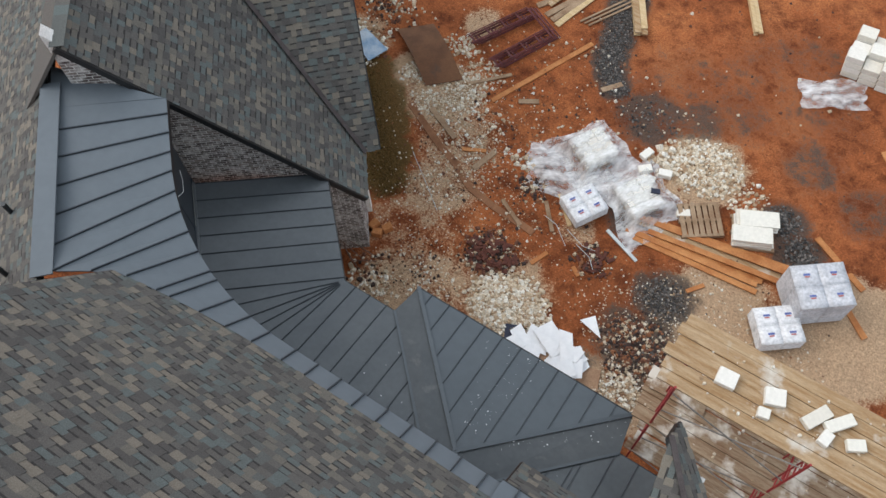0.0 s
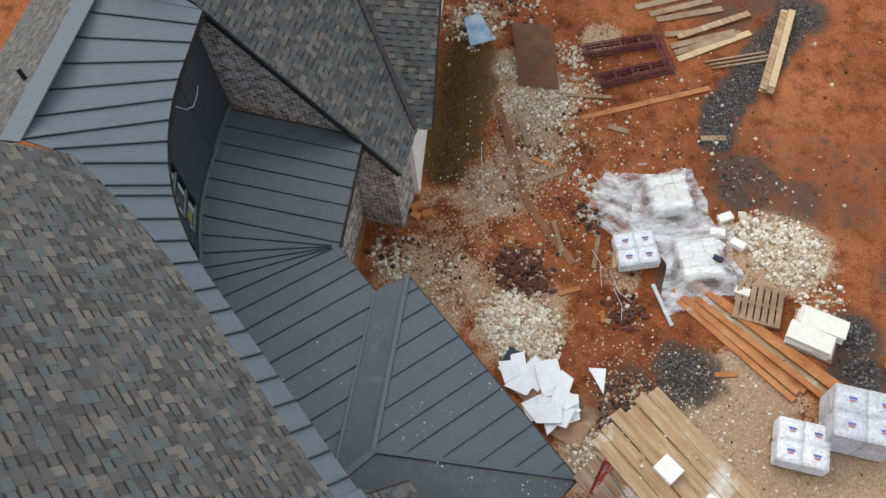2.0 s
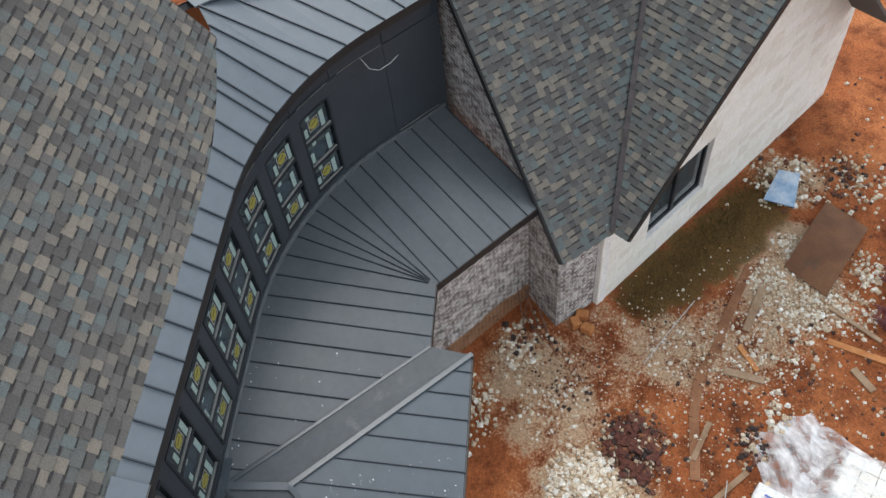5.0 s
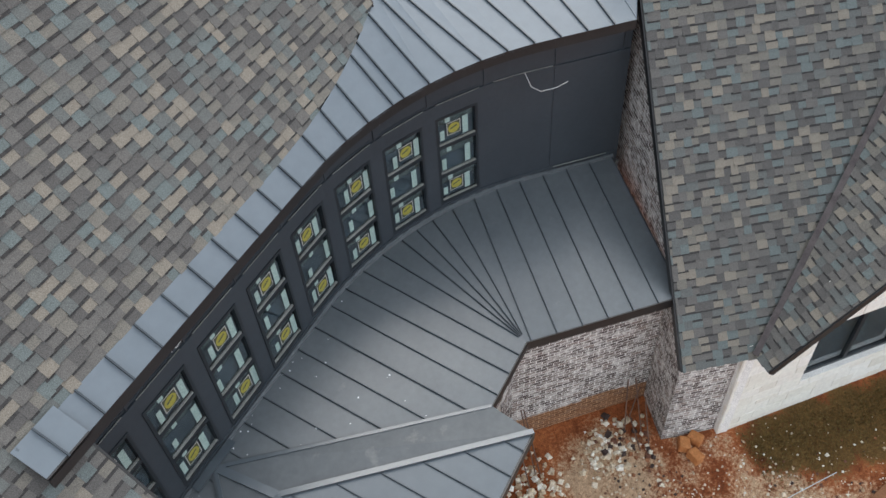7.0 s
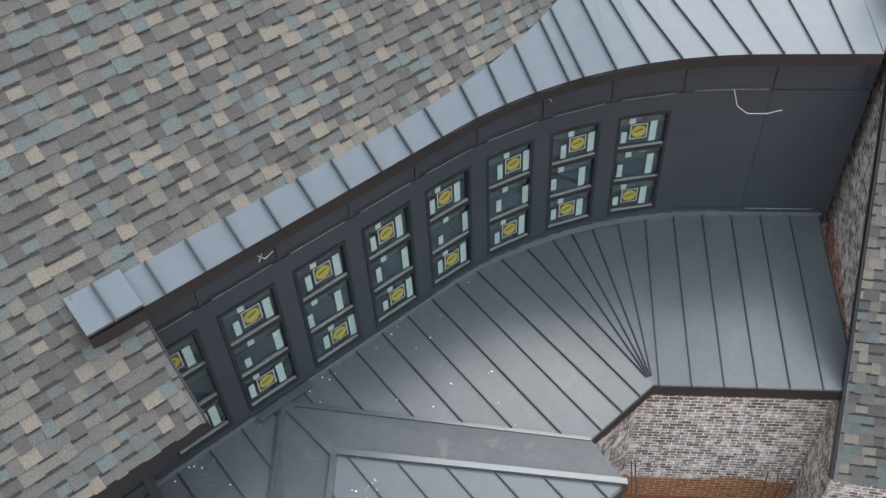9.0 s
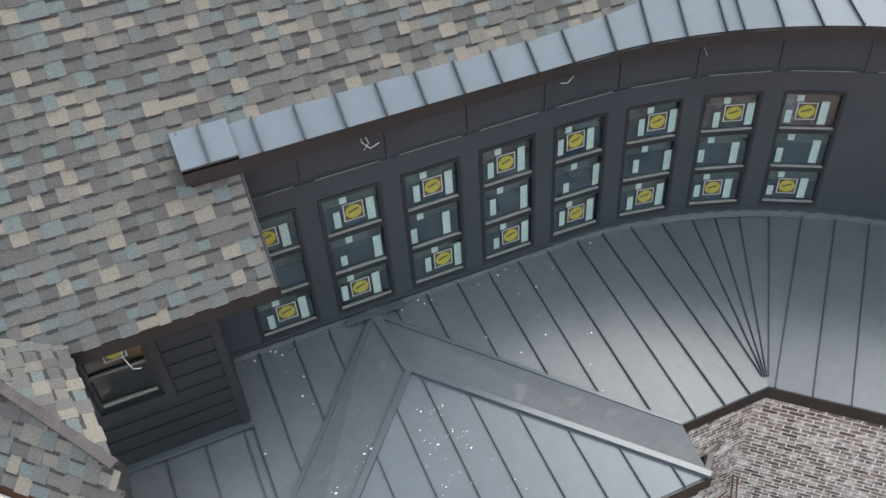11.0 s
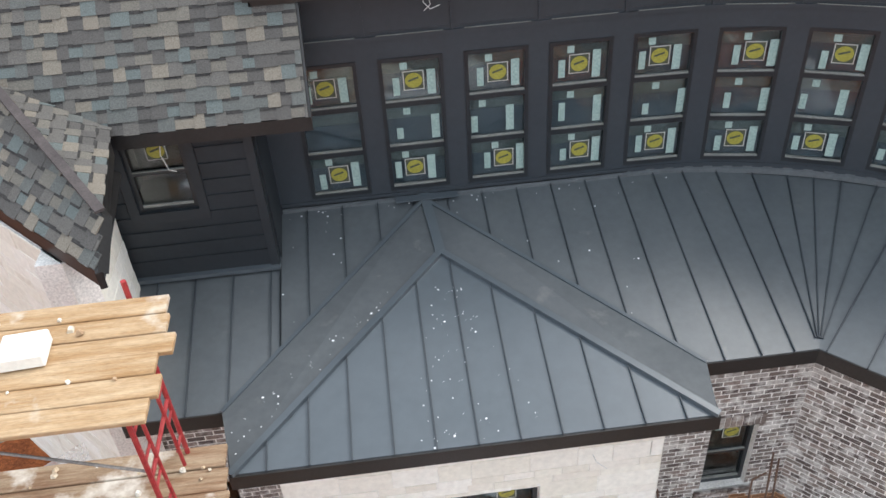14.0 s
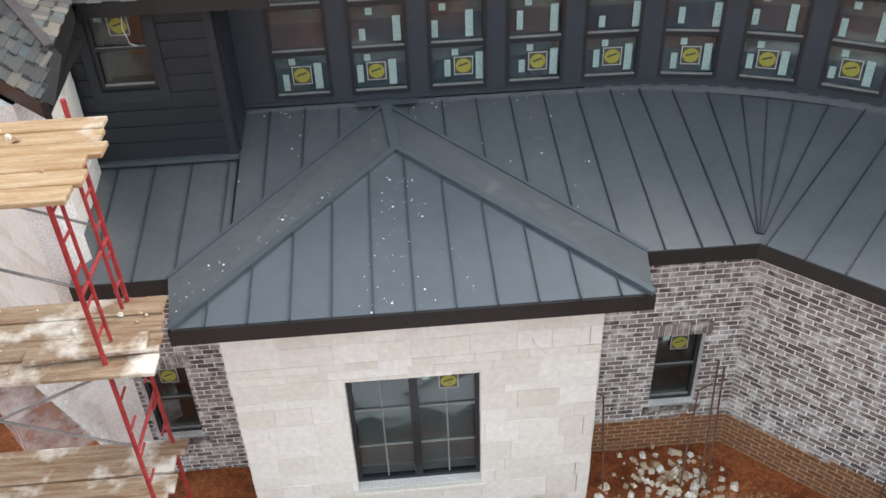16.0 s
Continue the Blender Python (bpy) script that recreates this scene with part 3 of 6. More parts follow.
def window_wall():
    root = empty("wall_north", "dark painted panelled wall under the curved eave", "wall", kind="structure", at=(2.0, 3.6, 3.7))
    strip("base_band", -2.03, 8.83, 3.4, SILL_Z, -0.16, 0.0, M_TRIM, root)
    strip("header_band", -2.03, 8.83, HEAD_Z, TOP_Z + 0.1, -0.16, 0.0, M_TRIM, root)
    edges = [-2.03] + sum([[c - OPEN_W / 2, c + OPEN_W / 2] for c in COLS[::-1]], []) + [8.83]
    for a, b in zip(edges[::2], edges[1::2]):
        strip("pier", a, b, SILL_Z, HEAD_Z, -0.16, 0.0, M_TRIM, root, step=0.4)
    # applied trim: a rail over the windows, stiles and panel edges
    strip("rail", -2.03, 8.8, 5.9, 5.95, 0.0, 0.03, M_TRIM, root)
    strip("rail", -2.03, 8.8, 3.735, 3.8, 0.0, 0.02, M_TRIM, root)
    strip("rail", -2.03, 8.8, 6.5, 6.62, 0.0, 0.02, M_TRIM, root)
    for c in [q - 0.505 for q in COLS] + [6.355, 7.55, 8.7]:
        strip("stile", c - 0.012, c + 0.012, 5.95, 6.5, 0.0, 0.022, M_TRIM, root, step=1)
    strip("stile", 7.54, 7.56, 3.8, 5.9, 0.0, 0.012, M_TRIM, root, step=1)
    marks = sorted([q - 0.505 for q in COLS] + [6.355])
    for a, b in zip(marks, marks[1:]):
        # pale strip paints the light caught on each panel's lower edge
        strip("panel_edge", a + 0.14, b - 0.1, 5.954, 5.961, 0.02, 0.032, M_PALE, root, step=0.4)
        strip("panel_bead", a + 0.08, b - 0.06, 5.985, 5.995, 0.0, 0.008, M_TRIM, root, step=0.4)
    # pale lines paint the lit top edges of the rails
    strip("trim_line", 6.5, 7.5, 5.955, 5.966, 0.012, 0.02, M_PALE, root, step=0.3)
    strip("trim_line", 7.6, 8.6, 3.8, 3.81, 0.02, 0.03, M_PALE, root, step=0.3)
    # dim room behind the panes
    strip("room_back", -2.2, 9.0, 3.2, 6.8, -1.15, -1.1, M_ROOM, root, step=0.6)
    strip("room_floor", -2.2, 9.0, 3.1, 3.3, -1.1, -0.2, M_ROOM, root, step=0.6)
    strip("room_ceiling", -2.2, 9.0, 6.7, 6.75, -1.1, -0.2, M_ROOM, root, step=0.6)


window_wall()


def sticker(parent, x, z, y, size):
    h = size / 2
    box("sticker_edge", (x - h, y, z - h), (size, 0, 0), (0, 0, size), (0, -0.001, 0), M_STICKER_EDGE, parent)
    h2 = h * 0.9
    box("sticker", (x - h2, y - 0.001, z - h2), (2 * h2, 0, 0), (0, 0, 2 * h2), (0, -0.001, 0), M_STICKER, parent, "dark label with a yellow disc")
    bm = bmesh.new()
    vs = [bm.verts.new((x + h2 * 0.92 * math.cos(k * math.tau / 24), y - 0.0035, z + h2 * 0.86 * math.sin(k * math.tau / 24))) for k in range(24)]
    bm.faces.new(vs)
    part("disc", bm, M_YELLOW, parent, "yellow disc")
    bar("mark", (x - h2 * 0.55, y - 0.005, z - h2 * 0.15), (x + h2 * 0.55, y - 0.005, z + h2 * 0.2), 0.001, size * 0.1, M_STICKER, parent)


def tall_window(name, variant):
    root = empty(name, "black tall window of three panes with taped yellow labels", "window", group="tall windows of the curved wall")
    w, zb, zt = OPEN_W, SILL_Z, HEAD_Z
    f = 0.045
    for o, u, v in (((-w / 2, -0.015, zb), (f, 0, 0), (0, 0, zt - zb)), ((w / 2 - f, -0.015, zb), (f, 0, 0), (0, 0, zt - zb)),
                    ((-w / 2 + f, -0.015, zb), (w - 2 * f, 0, 0), (0, 0, f)), ((-w / 2 + f, -0.015, zt - f), (w - 2 * f, 0, 0), (0, 0, f))):
        box("frame", o, u, v, (0, 0.09, 0), M_FRAME, root)
    pitch = (zt - zb) / 3
    rng = random.Random(31 + variant)
    for r in range(3):
        z0, z1 = zb + r * pitch + (f if r == 0 else 0.03), zb + (r + 1) * pitch - (f if r == 2 else 0.03)
        if r:
            box("rail", (-w / 2 + f, -0.012, zb + r * pitch - 0.03), (w - 2 * f, 0, 0), (0, 0, 0.06), (0, 0.08, 0), M_FRAME, root)
        box("sash_edge", (-w / 2 + f, 0.004, z0), (w - 2 * f, 0, 0), (0, 0, 0.022), (0, 0.04, 0), M_PALE, root, "pale sash edge")
        g = box("pane", (-w / 2 + f, 0.03, z0 + 0.022), (w - 2 * f, 0, 0), (0, 0, z1 - z0 - 0.022), (0, 0.006, 0), M_GLASS, root, "clear pane")
        g.visible_shadow = False
        # added backings hold the teal the glass reflects, darker blue in the lower part
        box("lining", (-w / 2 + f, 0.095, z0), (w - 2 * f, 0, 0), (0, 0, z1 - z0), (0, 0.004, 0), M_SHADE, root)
        box("film", (-w / 2 + f, 0.075, z0), (w - 2 * f, 0, 0), (0, 0, (z1 - z0) * rng.uniform(0.6, 0.68)), (0, 0.004, 0), M_PANE_BLUE, root, "blue grey backing added for the darker lower part of the pane")
        y = 0.028
        x = rng.uniform(-0.06, 0.08)
        if variant == 7 and r == 1:
            continue
        if r != 1:
            sticker(root, x, (z0 + z1) / 2 - 0.01, y, 0.25)
        side = 0.19 if r != 1 else 0.2
        box("tape", (x + side - 0.03, y, z0 + 0.06), (0.1, 0, 0), (0, 0, rng.uniform(0.3, 0.38)), (0, -0.001, 0), M_TAPE, root, "pale green tape")
        box("tape", (x - side - 0.06, y, z0 + rng.uniform(0.05, 0.12)), (0.08, 0, 0), (0, 0, rng.uniform(0.14, 0.26)), (0, -0.001, 0), M_TAPE, root, "pale green tape")
        box("tape", (x - side + 0.04, y, z1 - 0.13), (0.085, 0, 0), (0, 0, 0.09), (0, -0.001, 0), M_TAPE, root, "pale green tape")
    return root


for k, c in enumerate(COLS):
    p, al, out = curve(c)
    w = tall_window("tall_window", k)
    w.matrix_basis = Matrix(((al.x, -out.x, 0, p.x), (al.y, -out.y, 0, p.y), (0, 0, 1, 0), (0, 0, 0, 1)))


# ---------------------------------------------------------------- upper eave and roofs
EAVE2_Z, OVER, MAIN_SLOPE = 6.76, 0.42, 1.4
RIDGE_N = 7.62


def eave_line(s):
    return curve(s, OVER)[0]


def upper_eave():
    root = empty("upper_eave_roof", "charcoal standing seam metal along the curved eave, coloured paler as lit by the sky", "roof", at=(3.0, 3.2, 6.8))
    strip("fascia", -1.85, 8.62, EAVE2_Z - 0.17, EAVE2_Z - 0.005, OVER - 0.03, OVER, M_FASCIA, root, "dark bronze curved fascia")
    strip("soffit", -1.85, 8.62, EAVE2_Z - 0.165, EAVE2_Z - 0.145, -0.1, OVER - 0.03, M_FASCIA, root)
    prism("end_cap", [(-1.85, 3.11, EAVE2_Z - 0.17), (-1.85, 3.53, EAVE2_Z - 0.17), (-1.85, 3.4, EAVE2_Z + 0.3), (-1.85, 3.11, EAVE2_Z)], (0.02, 0, 0), M_SEAM, root)

    def top_pt(s):
        """Upper edge of the metal: level with the shingles on the straight, the ridge round the bend."""
        p, al, out = curve(s, OVER)
        if s < 2.3:
            return Vector((p.x, 3.405, 6.997))
        corner = Vector((5.36, 3.73, 7.45))
        if s < 5.3:
            t = (s - 2.3) / 3.0
            q = Vector((2.3, 3.405, 6.997)).lerp(corner, t)
            q.y -= 0.08 * math.sin(t * math.pi)
            q.z -= 0.112 * math.sin(t * math.pi)
            return q
        f = NORM * RIDGE_N + DIAG * (1.46 + (max(s, 6.2) - 6.2) * 1.425)
        r = Vector((f.x, f.y, 7.05 + 0.3 * max(0.0, 1 - (max(s, 6.2) - 6.2) / 1.2) ** 2))
        return corner.lerp(r, min(1.0, (s - 5.3) / 0.9))

    ss = [-1.85] + [-1.54 + 0.441 * k for k in range(10)] + [2.99, 3.46, 3.93, 4.43, 4.65, 5.13, 5.6, 6.07, 6.54, 7.0, 7.42, 7.84, 8.26]
    ss.append(8.62)
    for a, b in zip(ss, ss[1:]):
        p, q = Vector((*eave_line(a), EAVE2_Z)), Vector((*eave_line(b), EAVE2_Z))
        ta, tb = top_pt(a), top_pt(b)
        bm = bmesh.new()
        for tri in ((p, q, tb), (p, tb, ta)):
            vs = [bm.verts.new(v) for v in tri]
            bm.faces.new(vs)
            vs2 = [bm.verts.new(v + Vector((0, 0, -0.03))) for v in tri]
            bm.faces.new(vs2[::-1])
        bmesh.ops.remove_doubles(bm, verts=bm.verts, dist=0.0005)
        part("panel", bm, M_SEAM_LIT, root)
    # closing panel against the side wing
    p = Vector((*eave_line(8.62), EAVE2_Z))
    prism("panel", [p, p + Vector((0.03, 0.03, 0.02)), top_pt(9.3), top_pt(8.62)], (0, 0, -0.03), M_SEAM_LIT, root)
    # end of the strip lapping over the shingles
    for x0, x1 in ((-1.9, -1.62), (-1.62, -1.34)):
        prism("panel", [(x0, 3.05, 6.82), (x1, 3.05, 6.82), (x1, 3.415, 7.06), (x0, 3.415, 7.06)], (0, 0, -0.02), M_SEAM_LIT, root)
    bar("seam", (-1.62, 3.05, 6.82), (-1.62, 3.415, 7.06), 0.018, 0.036, M_TRIM, root)
    prism("fascia", [(-1.9, 3.05, 6.66), (-1.34, 3.05, 6.66), (-1.34, 3.05, 6.835), (-1.9, 3.05, 6.835)], (0, 0.03, 0), M_FASCIA, root, "dark bronze eave trim")
    for a in ss[1:-1]:
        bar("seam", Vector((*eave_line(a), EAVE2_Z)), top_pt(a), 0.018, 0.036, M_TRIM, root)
    r0, r1 = top_pt(6.2), top_pt(9.0)
    bar("ridge_cap", r0 - (r1 - r0).normalized() * 0.1, r1, 0.36, 0.03, M_SEAM_LIT, root, "folded metal ridge cap")
    return top_pt


TOP_PT = upper_eave()


def shingle_tabs(origin, u, v, poly, exposure=0.14, seed=1):
    """Courses of overlapping tabs on a plane: lists of eight corner points each."""
    rng = random.Random(seed)
    origin, u, v = Vector(origin), Vector(u).normalized(), Vector(v).normalized()
    nrm = u.cross(v).normalized()
    if nrm.z < 0:
        nrm = -nrm
    ys = [p[1] for p in poly]
    tabs, bands = [], []
    y = min(ys)
    row = 0
    while y < max(ys):
        for a, b in spans(poly, y + exposure * 0.5):
            x = a - rng.uniform(0, 0.2)
            high = rng.random() < 0.5
            while x < b:
                w = rng.uniform(0.11, 0.2)
                x0, x1 = max(a, x), min(b, x + w)
                if x1 - x0 > 0.02:
                    t = rng.uniform(0.013, 0.019) if high else rng.uniform(0.006, 0.009)
                    lo = y - (0.012 if high else 0.0)
                    hi = y + exposure * 1.06
                    base = [origin + u * x0 + v * lo, origin + u * x1 + v * lo, origin + u * x1 + v * hi, origin + u * x0 + v * hi]
                    # dark band under the next butt: printed granules and painted shade in one
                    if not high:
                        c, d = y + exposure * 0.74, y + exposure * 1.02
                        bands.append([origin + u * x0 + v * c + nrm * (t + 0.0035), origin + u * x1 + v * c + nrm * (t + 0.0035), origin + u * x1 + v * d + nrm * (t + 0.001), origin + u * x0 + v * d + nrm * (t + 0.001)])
                    rise = [t + 0.004, t + 0.004, 0.003, 0.003]
                    tabs.append([p + nrm * -0.002 for p in base] + [p + nrm * h for p, h in zip(base, rise)])
                x += w
                high = not high if rng.random() < 0.8 else high
        y += exposure
        row += 1
    SHADE.append((origin, bands))
    return tabs


SHADE = []
TAB_F = [(4, 5, 6, 7), (0, 1, 5, 4), (1, 2, 6, 5), (3, 0, 4, 7)]


def shingle_field(parent, tabs, near=None, count=0):
    """Tabs near a place are single pieces; the rest are one mesh."""
    if near is not None:
        tabs = sorted(tabs, key=lambda t: (t[0] - Vector(near)).length)
    for t in tabs[:count]:
        PIECES.append(("shingle", t, TAB_F, M_SHINGLE_OB, parent))
    verts, faces = [], []
    for t in tabs[count:]:
        i = len(verts)
        verts += t
        faces += [tuple(i + k for k in f) for f in TAB_F]
    raw("shingles", verts, faces, M_SHINGLE, parent, "overlapping grey brown asphalt shingles", kind="stuff")
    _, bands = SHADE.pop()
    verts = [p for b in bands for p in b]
    raw("shingle_bands", verts, [(i, i + 1, i + 2, i + 3) for i in range(0, len(verts), 4)], M_BAND, parent, "dark granule bands painting the shade below the shingle butts", kind="stuff")


PIECES = []


def main_roof():
    root = empty("main_roof", "steep roof of mixed grey and brown asphalt shingles", "roof", at=(1.0, 5.0, 8.0))
    s = MAIN_SLOPE
    L = math.sqrt(1 + s * s)
    v = Vector((0, 1, s)) / L
    o = Vector((0, 3.35, 6.89))

    def at(x, y):
        return (x, (y - 3.35) * L)

    low = [at(p.x, p.y) for p in [TOP_PT(2.3 + 0.25 * k) for k in range(13)]]
    poly = [at(-8.5, 2.44), at(-1.37, 2.44), at(-1.37, 3.395), at(2.3, 3.395), *low[1:], at(5.4, 3.77), at(5.4, 8.2), at(-8.5, 8.2)]
    tabs = shingle_tabs(o, (1, 0, 0), v, poly, 0.14, 3)
    shingle_field(root, tabs, (1.0, 3.3, 7.1), 220)
    nrm = Vector((0, -s, 1)) / L
    pts = [o + Vector((1, 0, 0)) * a + v * b for a, b in poly]
    prism("deck", [p - nrm * 0.004 for p in pts], -nrm * 0.12, M_FASCIA, root)
    prism("back_slope", [(-8.5, 8.2, 13.67), (5.4, 8.2, 13.67), (5.4, 13.5, 6.6), (-8.5, 13.5, 6.6)], (0, 0, -0.12), M_SHINGLE, root)
    prism("rake_board", [o + Vector((5.4, 0, -0.2)) + v * ((3.6 - 3.2) * L), o + Vector((5.4, 0, -0.2)) + v * (5.0 * L), o + Vector((5.4, 0, 0.0)) + v * (5.0 * L), o + Vector((5.4, 0, 0.0)) + v * (0.4 * L)], (0.025, 0, 0), M_CAP, root)
    prism("fascia", [(-3.4, 2.43, 5.45), (-1.36, 2.43, 5.45), (-1.36, 2.43, 5.61), (-3.4, 2.43, 5.61)], (0, 0.03, 0), M_FASCIA, root, "dark bronze eave trim")
    prism("soffit", [(-3.4, 2.46, 5.46), (-1.38, 2.46, 5.46), (-1.38, 2.9, 5.46), (-3.4, 2.9, 5.46)], (0, 0, 0.02), M_FASCIA, root)
    prism("rake_board", [(-1.365, 2.43, 5.45), (-1.365, 3.25, 6.57), (-1.365, 3.25, 6.75), (-1.365, 2.43, 5.61)], (0.025, 0, 0), M_FASCIA, root)
    # far shingled slope behind the metal ridge, with two vent pipes
    a, b = TOP_PT(6.2), TOP_PT(8.6)
    d = (b - a).normalized()
    down = Vector((NORM.x, NORM.y, -0.85)).normalized()
    oo = a - d * 0.2 + Vector((NORM.x * 0.1, NORM.y * 0.1, -0.02))
    tabs = shingle_tabs(oo + down * 6.0, d, -down, [(-4.5, 0), (9.0, 0), (9.0, 6.0), (-4.5, 6.0)], 0.14, 8)
    back = empty("rear_roof", "shingled rear slope with two black vent pipes", "roof", at=tuple(oo))
    shingle_field(back, tabs)
    prism("deck", [oo - d * 4.5, oo + d * 9.0, oo + d * 9.0 + down * 6, oo - d * 4.5 + down * 6], Vector((-NORM.x, -NORM.y, -0.7)) * 0.1, M_FASCIA, back)
    for q in (0.7, 2.0):
        p = oo + d * q + down * 1.1
        tube("vent_pipe", p, p + Vector((0, 0, 0.32)), 0.045, M_FRAME, back, "black plastic vent pipe", 12)


main_roof()


# ---------------------------------------------------------------- brick and stone work
BRICK_BOX = [(0, 1, 5, 4), (1, 2, 6, 5), (2, 3, 7, 6), (3, 0, 4, 7), (4, 5, 6, 7)]


def brick_field(parent, o, u, width, z0, z1, holes=(), top=None, seed=1, single=0, near=None, rust_to=-9):
    """Running-bond bricks proud of a mortar wall; u runs to the right as seen from outside."""
    rng = random.Random(seed)
    u = Vector((*u, 0)).normalized()
    out = Vector((u.y, -u.x, 0))
    o = Vector((*o, 0))
    cw, ch = 0.216, 0.0762
    quads, rusty = [], []
    row = 0
    z = z0
    while z < z1 - 0.03:
        x = -cw * (0.5 if row % 2 else 0.0)
        zc = z + ch / 2
        while x < width:
            a, b = max(0.0, x + 0.009), min(width, x + cw - 0.009)
            pieces = [(a, b)]
            for hx0, hx1, hz0, hz1 in holes:
                if hz0 < zc < hz1:
                    nxt = []
                    for p, q in pieces:
                        if q <= hx0 or p >= hx1:
                            nxt.append((p, q))
                        else:
                            if p < hx0 - 0.02:
                                nxt.append((p, hx0))
                            if q > hx1 + 0.02:
                                nxt.append((hx1, q))
                    pieces = nxt
            for p, q in pieces:
                if q - p < 0.03:
                    continue
                if top is not None and zc > top((p + q) / 2):
                    continue
                dp = 0.003 + rng.uniform(-0.001, 0.002)
                base = o + u * p + Vector((0, 0, z + 0.0085 + rng.uniform(-0.002, 0.002)))
                pts = box_pts(base, u * (q - p), Vector((0, 0, ch - 0.017)), out * dp)
                ((rusty if zc < rust_to + 0.12 * noise.noise((p * 1.2, seed, 0.3)) else quads)).append(pts)
            x += cw
        z += ch
        row += 1
    if rust_to > -1:
        # splashed mud over the joints, with a ragged upper edge
        n = int(width / 0.06)
        up = [rust_to + 0.03 + 0.12 * noise.noise((width * k / n * 1.2, seed, 0.3)) + 0.03 * noise.noise((k * 0.9, seed, 4)) for k in range(n + 1)]
        pts = [o + u * (width * k / n) + out * 0.0012 for k in range(n + 1)]
        verts = [p + Vector((0, 0, z0)) for p in pts] + [p + Vector((0, 0, h)) for p, h in zip(pts, up)]
        raw("mud_splash", verts, [(k, k + 1, n + 2 + k, n + 1 + k) for k in range(n)], M_MUDFILM, parent, "red mud splashed on the joints")
    if near is not None:
        quads.sort(key=lambda t: (t[0] - Vector(near)).length)
    for t in quads[:single]:
        PIECES.append(("brick", t, BRICK_BOX, M_BRICK_OB, parent))
    for items, mat, lab in ((quads[single:], M_BRICK, "weathered brown brick in pale mortar"), (rusty, M_RUSTBRICK, "bricks stained with red mud")):
        verts, faces = [], []
        for t in items:
            i = len(verts)
            verts += t
            faces += [tuple(i + k for k in f) for f in BRICK_BOX]
        if verts:
            raw("bricks", verts, faces, mat, parent, lab, kind="stuff")


def soldier_row(parent, o, u, x0, x1, z, h, seed, tilt=0.0):
    rng = random.Random(seed)
    u = Vector((*u, 0)).normalized()
    out = Vector((u.y, -u.x, 0))
    n = max(1, round((x1 - x0) / 0.076))
    w = (x1 - x0) / n
    for k in range(n):
        base = Vector((*o, 0)) + u * (x0 + k * w + 0.005) + Vector((0, 0, z + 0.004))
        t = box_pts(base, u * (w - 0.01), Vector((0, 0, h - 0.008)) + out * tilt, out * (0.006 + rng.uniform(0, 0.003) + abs(tilt)))
        PIECES.append(("brick", t, BRICK_BOX, M_BRICK_OB, parent))


def wall_body(name, label, o, u, width, z0, z1, thick, mat, holes=(), category="wall", kind="structure"):
    """A wall slab with real openings, cut as a grid of blocks."""
    root = empty(name, label, category, kind=kind, at=(*o, z0))
    u3 = Vector((*Vector(u).normalized(), 0))
    inn = Vector((-u3.y, u3.x, 0))
    xs = sorted({0.0, width, *[h[0] for h in holes], *[h[1] for h in holes]})
    zs = sorted({z0, z1, *[h[2] for h in holes], *[h[3] for h in holes]})
    verts, faces = [], []
    for a, b in zip(xs, xs[1:]):
        for c, d in zip(zs, zs[1:]):
            if any(h[0] <= a and b <= h[1] and h[2] <= c and d <= h[3] for h in holes):
                continue
            i = len(verts)
            verts += box_pts(Vector((*o, 0)) + u3 * a + Vector((0, 0, c)), u3 * (b - a), Vector((0, 0, d - c)), inn * thick)
            faces += [tuple(i + k for k in f) for f in BOX_F]
    raw("wall_core", verts, faces, mat, root)
    return root


